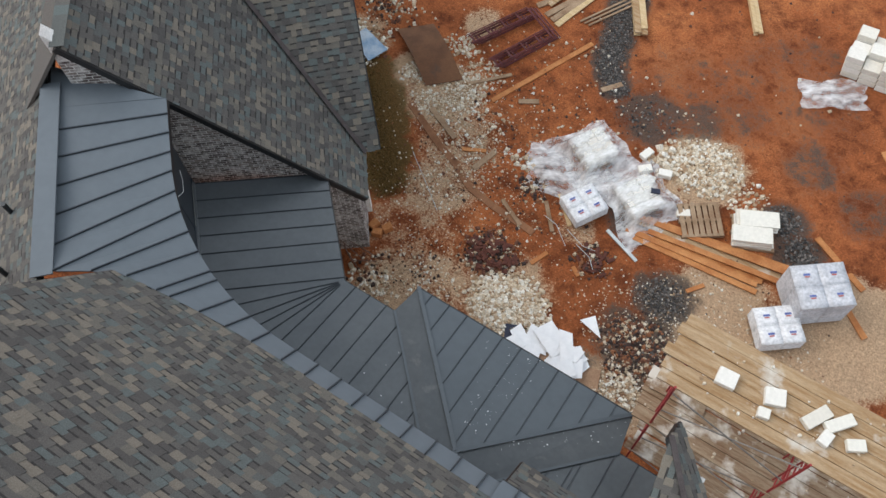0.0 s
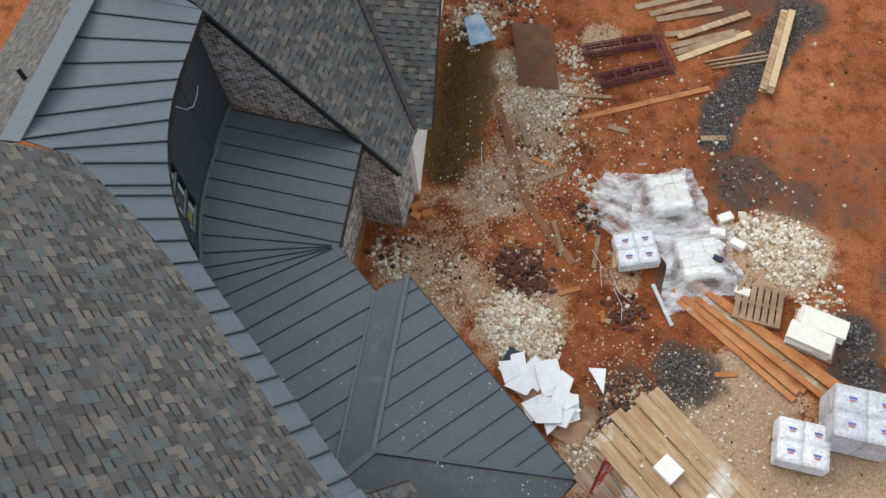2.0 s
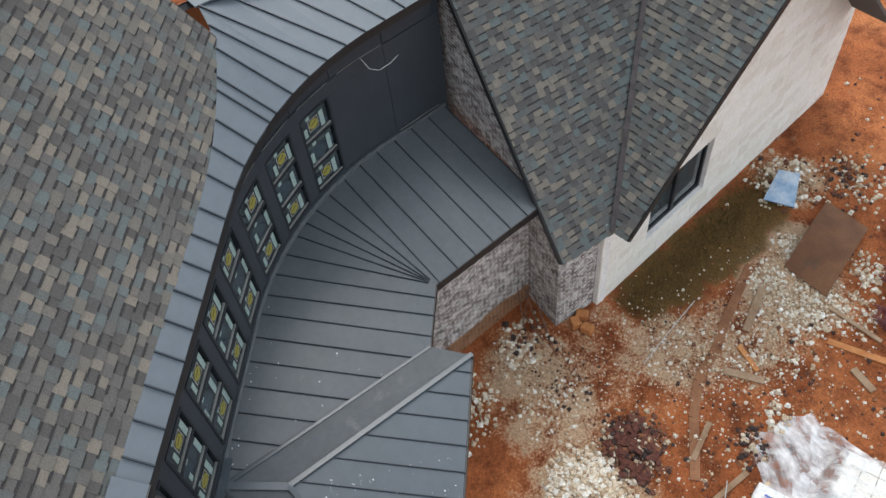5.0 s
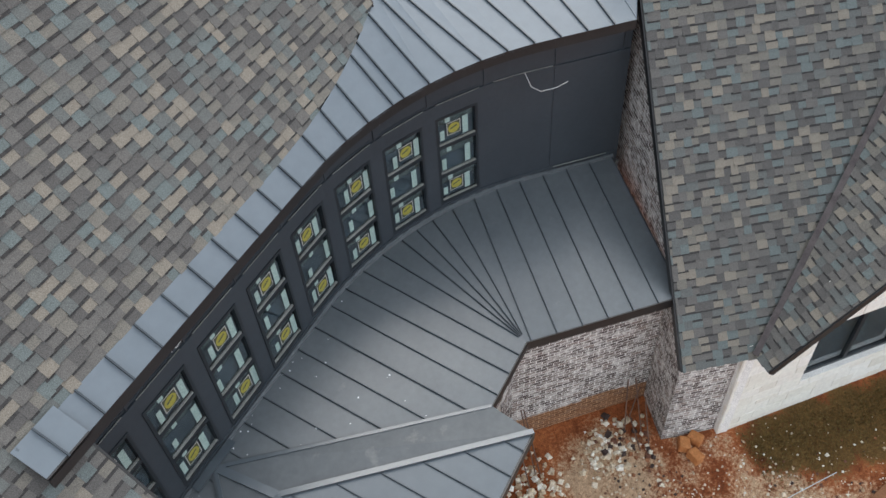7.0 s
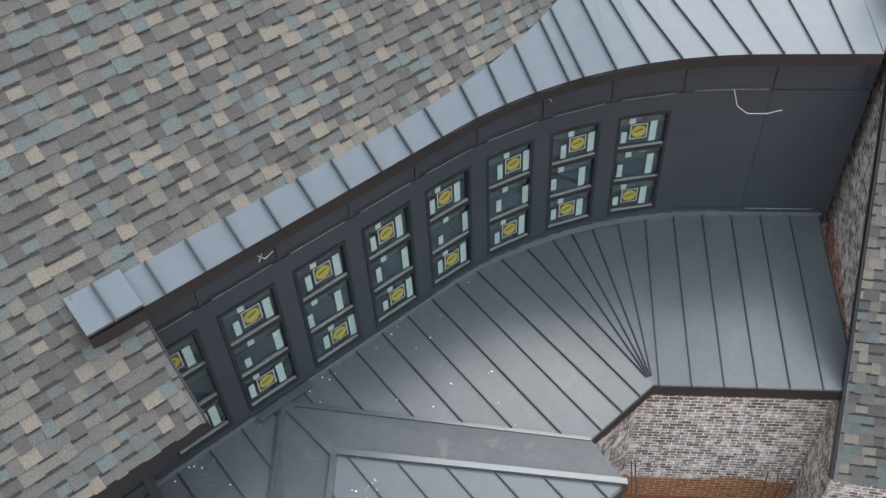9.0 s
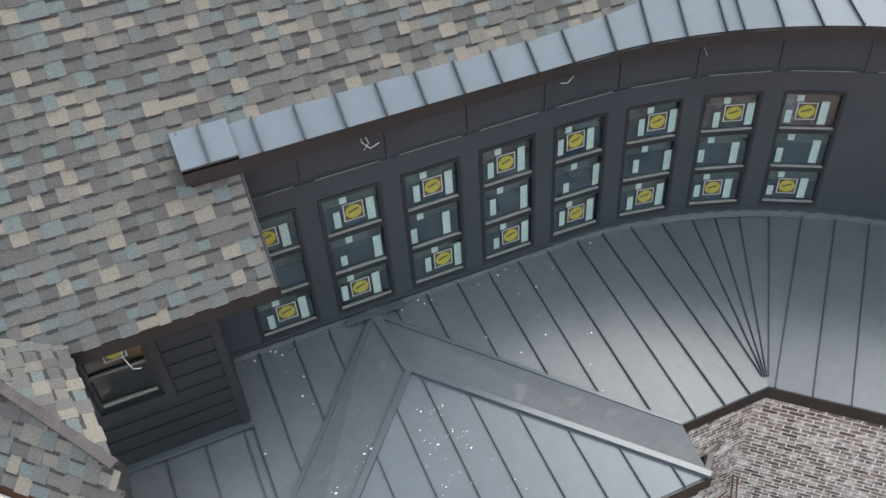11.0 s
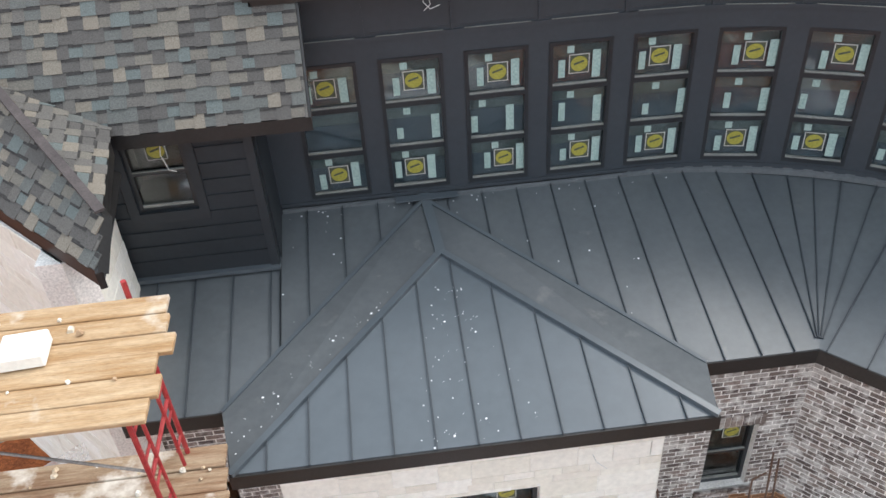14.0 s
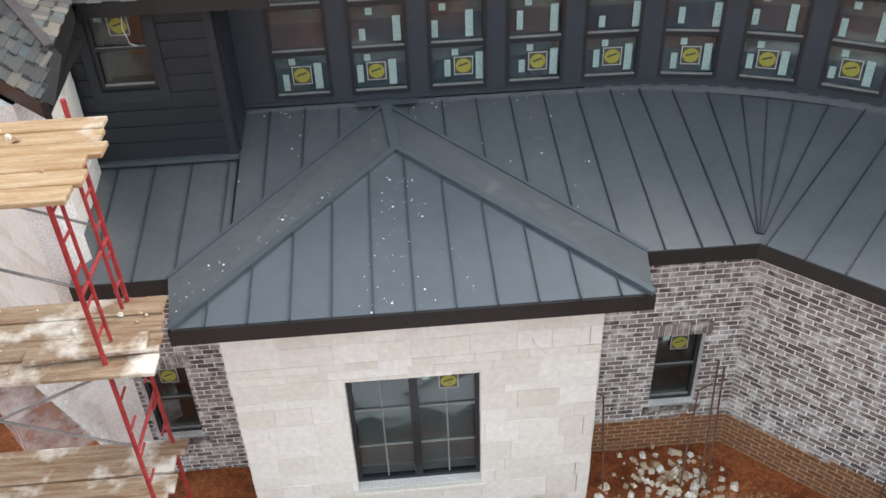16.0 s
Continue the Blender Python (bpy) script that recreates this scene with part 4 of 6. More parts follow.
def stone_field(parent, o, u, width, z0, z1, holes=(), seed=1, top=None, single=0):
    rng = random.Random(seed)
    u = Vector((*u, 0)).normalized()
    out = Vector((u.y, -u.x, 0))
    o = Vector((*o, 0))
    blocks = []
    z = z0
    while z < z1 - 0.02:
        h = min(rng.choice((0.12, 0.18, 0.22, 0.28, 0.34)), z1 - z)
        x = 0.0
        while x < width - 0.01:
            w = min(rng.uniform(0.28, 0.7), width - x)
            if width - x - w < 0.1:
                w = width - x
            x0, x1 = x, x + w
            cells = [(x0, x1, z, z + h)]
            for hx0, hx1, hz0, hz1 in holes:
                nxt = []
                for a, b, c, d in cells:
                    if b <= hx0 or a >= hx1 or d <= hz0 or c >= hz1:
                        nxt.append((a, b, c, d))
                        continue
                    if a < hx0:
                        nxt.append((a, hx0, c, d))
                    if b > hx1:
                        nxt.append((hx1, b, c, d))
                    if c < hz0:
                        nxt.append((max(a, hx0), min(b, hx1), c, hz0))
                    if d > hz1:
                        nxt.append((max(a, hx0), min(b, hx1), hz1, d))
                cells = nxt
            for a, b, c, d in cells:
                if b - a < 0.03 or d - c < 0.03 or (top is not None and (c + d) / 2 > top((a + b) / 2)):
                    continue
                dp = rng.uniform(0.004, 0.011)
                g = 0.0025
                base = o + u * (a + g) + Vector((0, 0, c + g))
                pts = box_pts(base, u * (b - a - 2 * g), Vector((0, 0, d - c - 2 * g)), out * dp)
                for k in range(4, 8):
                    pts[k] = pts[k] + out * rng.uniform(-0.004, 0.004) + (pts[k - 4] + out * dp - pts[k]) * 0
                mid = sum(pts[4:], Vector()) / 4
                for k in range(4, 8):
                    pts[k] = pts[k].lerp(mid, 0.02)
                blocks.append(pts)
            x += w
        z += h
    for t in blocks[:single]:
        PIECES.append(("stone", t, BRICK_BOX, M_STONE_OB, parent))
    verts, faces = [], []
    for t in blocks[single:]:
        i = len(verts)
        verts += t
        faces += [tuple(i + k for k in f) for f in BRICK_BOX]
    if verts:
        raw("stones", verts, faces, M_STONE, parent, "pale limestone blocks", kind="stuff")


Z0 = GROUND_Z - 0.3
# bay: stone front with a wide window, stone returns
BAY_W = (1.27, 2.82, 0.0, 1.87)
bay = wall_body("wall_bay", "pale limestone bay wall with a wide window", (-2.12, 0.2), (1, 0), 4.2, Z0, 2.87, 0.25, M_MORTAR, [BAY_W])
stone_field(bay, (-2.12, 0.2), (1, 0), 4.2, Z0, 2.86, [(BAY_W[0], BAY_W[1], BAY_W[2] - 0.1, BAY_W[3])], 4, single=160)
box("window_sill", (-2.12 + BAY_W[0] - 0.06, 0.13, -0.1), (1.67, 0, 0), (0, 0.3, 0), (0, 0, 0.095), M_STONE_OB, bay, "limestone sill", 0.012)
for x, u in ((2.08, (0, 1)), (-2.12, (0, -1))):
    ret = wall_body("wall_bay_return", "pale limestone side of the bay", (x, 0.2 if x > 0 else 1.2), u, 1.0, Z0, 2.87, 0.2, M_MORTAR)
    stone_field(ret, (x, 0.2 if x > 0 else 1.2), u, 1.0, Z0, 2.86, (), 12)

# brick walls beside the bay
RW = (3.03 - 2.08, 3.64 - 2.08, 0.27, 1.49)
wr = wall_body("wall_brick_east", "brown brick wall with pale mortar and mud splashes", (2.08, 0.97), (1, 0), 2.05, Z0, 2.9, 0.25, M_MORTAR, [RW])
brick_field(wr, (2.08, 0.97), (1, 0), 2.05, Z0, 2.9, [RW, (RW[0] - 0.08, RW[1] + 0.08, RW[3], RW[3] + 0.2), (RW[0] - 0.08, RW[1] + 0.08, RW[2] - 0.12, RW[2])], None, 2, 300, (3.4, 0.97, 0.9), rust_to=0.0)
soldier_row(wr, (2.08, 0.97), (1, 0), RW[0] - 0.08, RW[1] + 0.08, RW[3], 0.2, 3)
soldier_row(wr, (2.08, 0.97), (1, 0), RW[0] - 0.08, RW[1] + 0.08, RW[2] - 0.11, 0.11, 4, 0.03)
LWX = -3.72
LW = (-3.5 - LWX, -2.9 - LWX, 0.16, 1.4)
wlf = wall_body("wall_brick_west", "brown brick wall behind the scaffold", (LWX, 1.18), (1, 0), 1.6, Z0, 2.9, 0.25, M_MORTAR, [LW])
brick_field(wlf, (LWX, 1.18), (1, 0), 1.6, Z0, 2.9, [LW, (LW[0] - 0.08, LW[1] + 0.08, LW[3], LW[3] + 0.2), (LW[0] - 0.08, LW[1] + 0.08, LW[2] - 0.12, LW[2])], None, 6)
soldier_row(wlf, (LWX, 1.18), (1, 0), LW[0] - 0.08, LW[1] + 0.08, LW[3], 0.2, 7)
soldier_row(wlf, (LWX, 1.18), (1, 0), LW[0] - 0.08, LW[1] + 0.08, LW[2] - 0.11, 0.11, 8, 0.03)
wd = wall_body("wall_brick_diagonal", "brown brick wall turning at an inner corner", (4.13, 0.97), DIAG, 2.75, Z0, 2.9, 0.25, M_MORTAR)
brick_field(wd, (4.13, 0.97), DIAG, 2.75, Z0, 2.9, (), None, 15, 260, (4.4, 0.7, 0.9), rust_to=0.0)

# side wing with a steep gable
WG_U = Vector((0.784, 0.617)).normalized()
WG_W = Vector((WG_U.y, -WG_U.x))
GC1 = Vector((5.06, -1.64, 2.12))
RAKE = Vector((WG_U.x * 0.615, WG_U.y * 0.615, 0.789))
V_PT = Vector((8.03, 0.56))
K1 = V_PT - WG_U * 3.45
gw = (V_PT - K1).length + 1.2


def rake_top(x):
    p = K1 + WG_U * x
    along = (p - Vector(GC1[:2])).dot(WG_U)
    return GC1.z + along * 0.789 / 0.615 - 0.08


gable = wall_body("wall_brick_gable", "brown brick gable wall above the metal roof", tuple(K1 + WG_U * gw), -WG_U, gw, Z0, 2.0, 0.25, M_MORTAR)
prism("gable_core", [(*K1, 2.0), (*(K1 + WG_U * gw), 2.0), (*(K1 + WG_U * gw), rake_top(gw)), (*K1, rake_top(0))], (WG_W.x * 0.25, WG_W.y * 0.25, 0), M_MORTAR, gable)
# its outside faces the metal roof, so the courses run the other way
brick_field(gable, tuple(K1 + WG_U * gw), -WG_U, gw, Z0, 7.6, (), lambda x: rake_top(gw - x) - 0.05, 21, 120, (6.5, -0.5, 4.0))
side = wall_body("wall_brick_wing", "brown brick return wall of the side wing", tuple(K1), WG_W, 1.05, Z0, 2.3, 0.25, M_MORTAR)
brick_field(side, tuple(K1), WG_W, 1.05, Z0, 2.3, (), None, 23)
S0 = K1 + WG_W * 1.05 - WG_U * 0.12
SU = Vector((0.74, -0.672)).normalized()
STW = (1.55, 3.6, 0.35, 2.0)
stw = wall_body("wall_stone_gable", "pale limestone gable wall with a dark window", tuple(S0), SU, 9.0, Z0, 2.0, 0.3, M_MORTAR, [(STW[0], STW[1], STW[2], 2.0)])


E2 = Vector((0.473, -0.488, 0.734)).normalized()
H2 = Vector((math.sqrt(0.5), math.sqrt(0.5), 0))
n2 = E2.cross(H2).normalized()
n2 = n2 if n2.z > 0 else -n2
W3 = Vector((WG_W.x, WG_W.y, 0))
VB = GC1 + W3 * 1.22 + Vector((0.0, 0.0, 0.1))
GC2 = VB - H2 * 0.36


def gz(x):
    """Underside of the roof over the stone gable."""
    p = S0 + SU * x
    return GC2.z - (n2.x * (p.x - GC2.x) + n2.y * (p.y - GC2.y)) / n2.z - 0.22


prism("gable_core", [(*S0, 1.9), (*(S0 + SU * STW[0]), 1.9), (*(S0 + SU * STW[0]), gz(STW[0])), (*S0, gz(0))], (-SU.y * 0.3, SU.x * 0.3, 0), M_MORTAR, stw)
prism("gable_core", [(*(S0 + SU * STW[0]), 2.0), (*(S0 + SU * 9), 2.0), (*(S0 + SU * 9), gz(3.5)), (*(S0 + SU * 4.6), gz(4.6)), (*(S0 + SU * STW[0]), gz(STW[0]))], (-SU.y * 0.3, SU.x * 0.3, 0), M_MORTAR, stw)
stone_field(stw, tuple(S0), SU, 9.0, Z0, 6.4, [(STW[0], STW[1], STW[2], STW[3])], 31, top=gz)
pier = wall_body("wall_stone_pier", "tan limestone corner beside the brick", tuple(K1 + WG_W * 1.05 - WG_U * 0.12 + WG_U * 0.5), -WG_U, 0.5, Z0, 2.2, 0.2, M_MORTAR)
stone_field(pier, tuple(K1 + WG_W * 1.05 - WG_U * 0.12 + WG_U * 0.5), -WG_U, 0.5, Z0, 2.2, (), 33)


def plane_roof(name, label, o, u, v, poly, seed, near=None, count=0, thick=0.12, group=""):
    root = empty(name, label, "roof", group, at=tuple(o))
    u, v = Vector(u).normalized(), Vector(v).normalized()
    nrm = u.cross(v).normalized()
    if nrm.z < 0:
        nrm = -nrm
    shingle_field(root, shingle_tabs(o, u, v, poly, 0.14, seed), near, count)
    pts = [Vector(o) + u * a + v * b - nrm * 0.004 for a, b in poly]
    prism("deck", pts, -nrm * thick, M_FASCIA, root, "dark roof edge")
    return root, nrm


W3 = Vector((WG_W.x, WG_W.y, 0))
LEN = 7.6
n1 = W3.cross(RAKE).normalized()
n1 = n1 if n1.z > 0 else -n1
VAL = n1.cross(n2).normalized()
VAL = VAL if VAL.z > 0 else -VAL
# valley in the first slope's own axes
vu, vv = VAL.dot(W3), VAL.dot(RAKE)
kk = LEN / vv
wing, _ = plane_roof("wing_roof", "steep grey shingle roof of the side wing", GC1, W3, RAKE, [(0, 0), (1.22, 0), (1.22 + vu * kk, LEN), (0, LEN)], 41, (6.0, -1.5, 3.4), 0)
bar("rake_trim", GC1 - n1 * 0.14 - W3 * 0.015, GC1 + RAKE * LEN - n1 * 0.14 - W3 * 0.015, 0.03, 0.13, M_FASCIA, wing, "dark rake trim")
prism("far_slope", [GC1 + RAKE * LEN, GC1 + RAKE * LEN + W3 * 9, GC1 + RAKE * LEN + W3 * 9 + Vector((WG_U.x, WG_U.y, -1.28)) * 4, GC1 + RAKE * LEN + Vector((WG_U.x, WG_U.y, -1.28)) * 4], (0, 0, -0.1), M_SHINGLE, wing)
for k in range(36):
    a = GC1 + RAKE * LEN + W3 * (k * 0.22)
    bar("ridge_shingle", a, a + W3 * 0.25 + Vector((0, 0, 0.012)), 0.26, 0.014, M_SHINGLE_OB, wing)
# second slope: foot along H2 towards the camera side, rake over the stone wall
eu, ev = VAL.dot(H2), VAL.dot(E2)
L2 = 6.5
front, _ = plane_roof("front_gable_roof", "steep grey shingle roof over the stone gable", GC2, H2, E2, [(0, 0), (0.36, 0), (0.36 + (VAL.dot(H2) - VAL.dot(E2) * 0) * L2 / max(0.2, VAL.dot(E2 - H2 * E2.dot(H2))), L2), (0, L2)], 43)
bar("rake_trim", GC2 - n2 * 0.14 - H2 * 0.015, GC2 + E2 * L2 - n2 * 0.14 - H2 * 0.015, 0.03, 0.13, M_FASCIA, front, "dark rake trim")
bar("valley_flashing", VB + (n1 + n2) * 0.02, VB + VAL * 7.5 + (n1 + n2) * 0.02, 0.1, 0.012, M_CAP, wing, "dark brown valley strip")
prism("far_slope", [GC2 + E2 * L2, GC2 + E2 * L2 + H2 * 6, GC2 + E2 * L2 + H2 * 6 + Vector((0.5, -0.5, -0.75)) * 6, GC2 + E2 * L2 + Vector((0.5, -0.5, -0.75)) * 6], (0, 0, -0.1), M_SHINGLE, front)

# hipped wing beside the scaffold
LG = Vector((-3.19, 0.4, 5.44))
LH = Vector((-3.15, 0.82, 5.75))
LF = Vector((-3.38, 2.26, 5.69))
LV = LF + (LF - LH).normalized() * 3.0
HIP = Vector((-1.0, 1.42, 0.3)).normalized()
la_u = Vector((-math.sqrt(0.5), math.sqrt(0.5), 0))
# slope facing the scaffold, foot along la_u; slope facing the metal roof, foot along +y
nA = (LH - LG).cross(la_u).normalized()
nA = nA if nA.z > 0 else -nA
la_v = nA.cross(la_u).normalized()
la_v = la_v if la_v.z > 0 else -la_v
hip_end = LH + HIP * 5.0
lh2 = ((LH - LG).dot(la_u), (LH - LG).dot(la_v))
he2 = ((hip_end - LG).dot(la_u), (hip_end - LG).dot(la_v))
left, _ = plane_roof("hipped_roof", "steep shingle hip roof beside the scaffold", LG, la_u, la_v, [(0, 0), (5.5, 0), he2, lh2], 51)
lb_u = (LF - LH).normalized()
nB = HIP.cross(lb_u).normalized()
nB = nB if nB.z > 0 else -nB
lb_v = nB.cross(lb_u).normalized()
lb_v = lb_v if lb_v.z > 0 else -lb_v
lv = LV - LH
lb_poly = [(0, 0), ((LF - LH).length, 0), (lv.dot(lb_u), lv.dot(lb_v)), (HIP.dot(lb_u) * 5.0, HIP.dot(lb_v) * 5.0)]
tabs = shingle_tabs(LH, lb_u, lb_v, lb_poly, 0.14, 53)
shingle_field(left, tabs)
prism("deck", [LH + lb_u * a + lb_v * b - nB * 0.004 for a, b in lb_poly], -nB * 0.1, M_FASCIA, left)
bar("hip_cap", LH + Vector((0, 0, 0.02)), hip_end + Vector((0, 0, 0.02)), 0.09, 0.03, M_CAP, left, "brown hip cap")
prism("fascia", [LG + Vector((0, 0, -0.02)), LG + la_u * 5.5 + Vector((0, 0, -0.02)), LG + la_u * 5.5 + Vector((0, 0, -0.2)), LG + Vector((0, 0, -0.2))], (0.03, 0.02, 0), M_FASCIA, left, "dark bronze eave trim")
prism("fascia", [LG + Vector((0, 0, -0.02)), LH + Vector((0, 0, -0.02)), LF + Vector((0, 0, -0.02)), LF + Vector((0, 0, -0.2)), LG + Vector((0, 0, -0.2))], (-0.03, 0, 0), M_FASCIA, left, "dark bronze eave trim")
prism("soffit", [LG + Vector((0, 0, -0.19)), LF + Vector((0, 0, -0.44)), LF + Vector((-2, 2, -0.44)), LG + la_u * 5.5 + Vector((0, 0, -0.19))], (0, 0, 0.02), M_FASCIA, left)
SW0 = Vector((-3.72, 0.95))
swl = wall_body("wall_stone_west", "pale limestone wall behind the scaffold", tuple(SW0 + Vector((-4.0, 4.0))), Vector((0.7071, -0.7071)), 5.657, Z0, 5.16, 0.25, M_MORTAR)
stone_field(swl, tuple(SW0 + Vector((-4.0, 4.0))), Vector((0.7071, -0.7071)), 5.657, Z0, 5.15, (), 61)
swr = wall_body("wall_stone_west_return", "pale limestone side wall behind the scaffold", tuple(SW0), (0, 1), 1.6, Z0, 5.16, 0.25, M_MORTAR)
stone_field(swr, tuple(SW0), (0, 1), 1.6, Z0, 5.15, (), 63)

# dark siding block under the low shingled eave
sid = empty("wall_siding", "dark lap siding wall with a double-hung window", "wall", kind="structure", at=(-3.0, 2.62, 3.6))
SX0, SX1, SY = -4.1, -2.04, 2.62
SWN = (-3.45, -2.78, 4.5, 5.5)
verts, faces = [], []
for a, b, c, d in ((SX0, SWN[0], 3.3, 5.6), (SWN[1], SX1, 3.3, 5.6), (SWN[0], SWN[1], 3.3, SWN[2]), (SWN[0], SWN[1], SWN[3], 5.6)):
    i = len(verts)
    verts += box_pts((a, SY, c), (b - a, 0, 0), (0, 0, d - c), (0, 0.15, 0))
    faces += [tuple(i + q for q in f) for f in BOX_F]
raw("wall_core", verts, faces, M_SIDING, sid)
for q in range(9):
    z = 3.62 + q * 0.21
    for a, b in ((SX0, SWN[0] - 0.12), (SWN[1] + 0.12, SX1)) if z > SWN[2] - 0.2 else ((SX0, SX1),):
        prism("siding_board", [(a, SY - 0.004, z + 0.2), (a, SY - 0.004, z), (a, SY - 0.022, z + 0.2)], (b - a, 0, 0), M_SIDING, sid)
box("return_wall", (SX1 - 0.1, SY + 0.15, 3.3), (0.125, 0, 0), (0, 0.8, 0), (0, 0, 2.6), M_SIDING, sid)
box("corner_board", (SX1 - 0.09, SY - 0.03, 3.55), (0.1, 0, 0), (0, 0.03, 0), (0, 0, 2.05), M_SIDING, sid)
box("flashing", (SX0, SY - 0.07, 3.53), (SX1 - SX0 + 0.02, 0, 0), (0, 0.07, 0), (0, 0, 0.05), M_SEAM, sid)


def sash_window(name, label, x0, x1, z0, z1, y, parts=2, grid=False, stick=True, inward=0.1, double=False):
    """A dark framed window set back in its opening, with a dim room box behind."""
    root = empty(name, label, "window", at=(x0, y, z0))
    y += inward
    f = 0.05
    for o, u, v in (((x0, y, z0), (f, 0, 0), (0, 0, z1 - z0)), ((x1 - f, y, z0), (f, 0, 0), (0, 0, z1 - z0)), ((x0 + f, y, z0), (x1 - x0 - 2 * f, 0, 0), (0, 0, f)), ((x0 + f, y, z1 - f), (x1 - x0 - 2 * f, 0, 0), (0, 0, f))):
        box("frame", o, u, v, (0, 0.08, 0), M_FRAME, root)
    leaves = [(x0 + f, x1 - f)]
    if double:
        mid = (x0 + x1) / 2
        box("mullion", (mid - 0.05, y - 0.01, z0 + f), (0.1, 0, 0), (0, 0, z1 - z0 - 2 * f), (0, 0.08, 0), M_FRAME, root)
        leaves = [(x0 + f, mid - 0.05), (mid + 0.05, x1 - f)]
    for n, (a, b) in enumerate(leaves):
        if grid:
            for r in (1, 2):
                z = z0 + (z1 - z0) * r / 3
                box("muntin", (a, y + 0.02, z - 0.01), (b - a, 0, 0), (0, 0, 0.02), (0, 0.02, 0), M_PALE, root)
            box("muntin", ((a + b) / 2 - 0.008, y + 0.022, z0 + f), (0.016, 0, 0), (0, 0, z1 - z0 - 2 * f), (0, 0.016, 0), M_PALE, root)
        else:
            box("meeting_rail", (a, y, (z0 + z1) / 2 - 0.02), (b - a, 0, 0), (0, 0, 0.04), (0, 0.05, 0), M_FRAME, root)
            box("sash_edge", (a, y - 0.002, (z0 + z1) / 2 + 0.02), (b - a, 0, 0), (0, 0, 0.008), (0, 0.03, 0), M_PALE, root)
            box("sash_edge", (a, y + 0.01, z0 + f), (b - a, 0, 0), (0, 0, 0.03), (0, 0.03, 0), M_PALE, root)
        g = box("pane", (a, y + 0.045, z0 + f), (b - a, 0, 0), (0, 0, z1 - z0 - 2 * f), (0, 0.006, 0), M_GLASS, root)
        g.visible_shadow = False
        if double:
            # grey box added behind the wide panes in place of their reflections
            box("film", (a, y + 0.2, z0 + f), (b - a, 0, 0), (0, 0, z1 - z0 - 2 * f), (0, 0.004, 0), M_SHADE, root, "grey backing added for the reflection in the pane")
        if stick and n == len(leaves) - 1:
            sticker(root, (a + b) / 2 + 0.03, z1 - f - 0.18, y + 0.018, 0.23)
            box("tape", (a + 0.06, y + 0.018, z1 - f - 0.13), (0.09, 0, 0), (0, 0, 0.09), (0, -0.001, 0), M_TAPE, root)
    bm = bmesh.new()
    vs = [bm.verts.new(p) for p in box_pts((x0 - 0.3, y + 0.15, z0 - 0.4), (x1 - x0 + 0.6, 0, 0), (0, 1.2, 0), (0, 0, z1 - z0 + 0.7))]
    for fc in ((0, 1, 2, 3), (4, 7, 6, 5), (1, 5, 6, 2), (2, 6, 7, 3), (3, 7, 4, 0)):
        bm.faces.new([vs[i] for i in fc])
    part("dark_room", bm, M_ROOM, root, "unlit room behind")
    return root


sash_window("brick_wall_window", "narrow black double-hung window in brick", 3.03, 3.64, 0.27, 1.49, 0.97)
sash_window("brick_wall_window", "narrow black double-hung window behind scaffold", -3.5, -2.9, 0.16, 1.4, 1.18)
sash_window("bay_window", "wide black double window with muntins in stone", -0.85, 0.7, 0.0, 1.87, 0.2, grid=True, double=True, inward=0.12)
sw = sash_window("siding_window", "black double-hung window with tape in dark siding", SWN[0], SWN[1], SWN[2], SWN[3], SY, inward=0.02)
for o, u, v in (((SWN[0] - 0.11, SY - 0.03, SWN[2] - 0.14), (0.11, 0, 0), (0, 0, 1.15)), ((SWN[1], SY - 0.03, SWN[2] - 0.14), (0.11, 0, 0), (0, 0, 1.15)), ((SWN[0], SY - 0.03, SWN[2] - 0.14), (SWN[1] - SWN[0], 0, 0), (0, 0, 0.14))):
    box("casing", o, u, v, (0, 0.03, 0), M_SIDING, sw)
# window in the stone gable
gwn = empty("gable_window", "dark wide window in the limestone gable", "window", at=(*(S0 + SU * 2), 0.4))
su3, sn3 = Vector((*SU, 0)), Vector((-SU.y, SU.x, 0))
b0 = Vector((*S0, 0)) + su3 * STW[0] + Vector((0, 0, STW[2])) + sn3 * 0.1
ww, wh = STW[1] - STW[0], STW[3] - STW[2]
for o, u, v in ((b0, su3 * 0.07, (0, 0, wh)), (b0 + su3 * (ww - 0.07), su3 * 0.07, (0, 0, wh)), (b0, su3 * ww, (0, 0, 0.07)), (b0 + Vector((0, 0, wh - 0.07)), su3 * ww, (0, 0, 0.07)), (b0 + su3 * (ww / 2 - 0.04), su3 * 0.08, (0, 0, wh))):
    box("frame", o, u, v, sn3 * 0.08, M_FRAME, gwn)
g = box("pane", b0 + sn3 * 0.04, su3 * ww, (0, 0, wh), sn3 * 0.006, M_GLASS, gwn)
g.visible_shadow = False
# added dark backing, so the ground beyond stays out of the pane
box("lining", b0 + sn3 * 0.12, su3 * ww, (0, 0, wh), sn3 * 0.01, M_PANE_BLUE, gwn, "dark backing added to close the view through the pane")


# ---------------------------------------------------------------- scaffold
def board(parent, a, b, wid, mat, name="plank", th=0.045):
    return bar(name, a, b, wid, th, mat, parent, bevel=0.006)


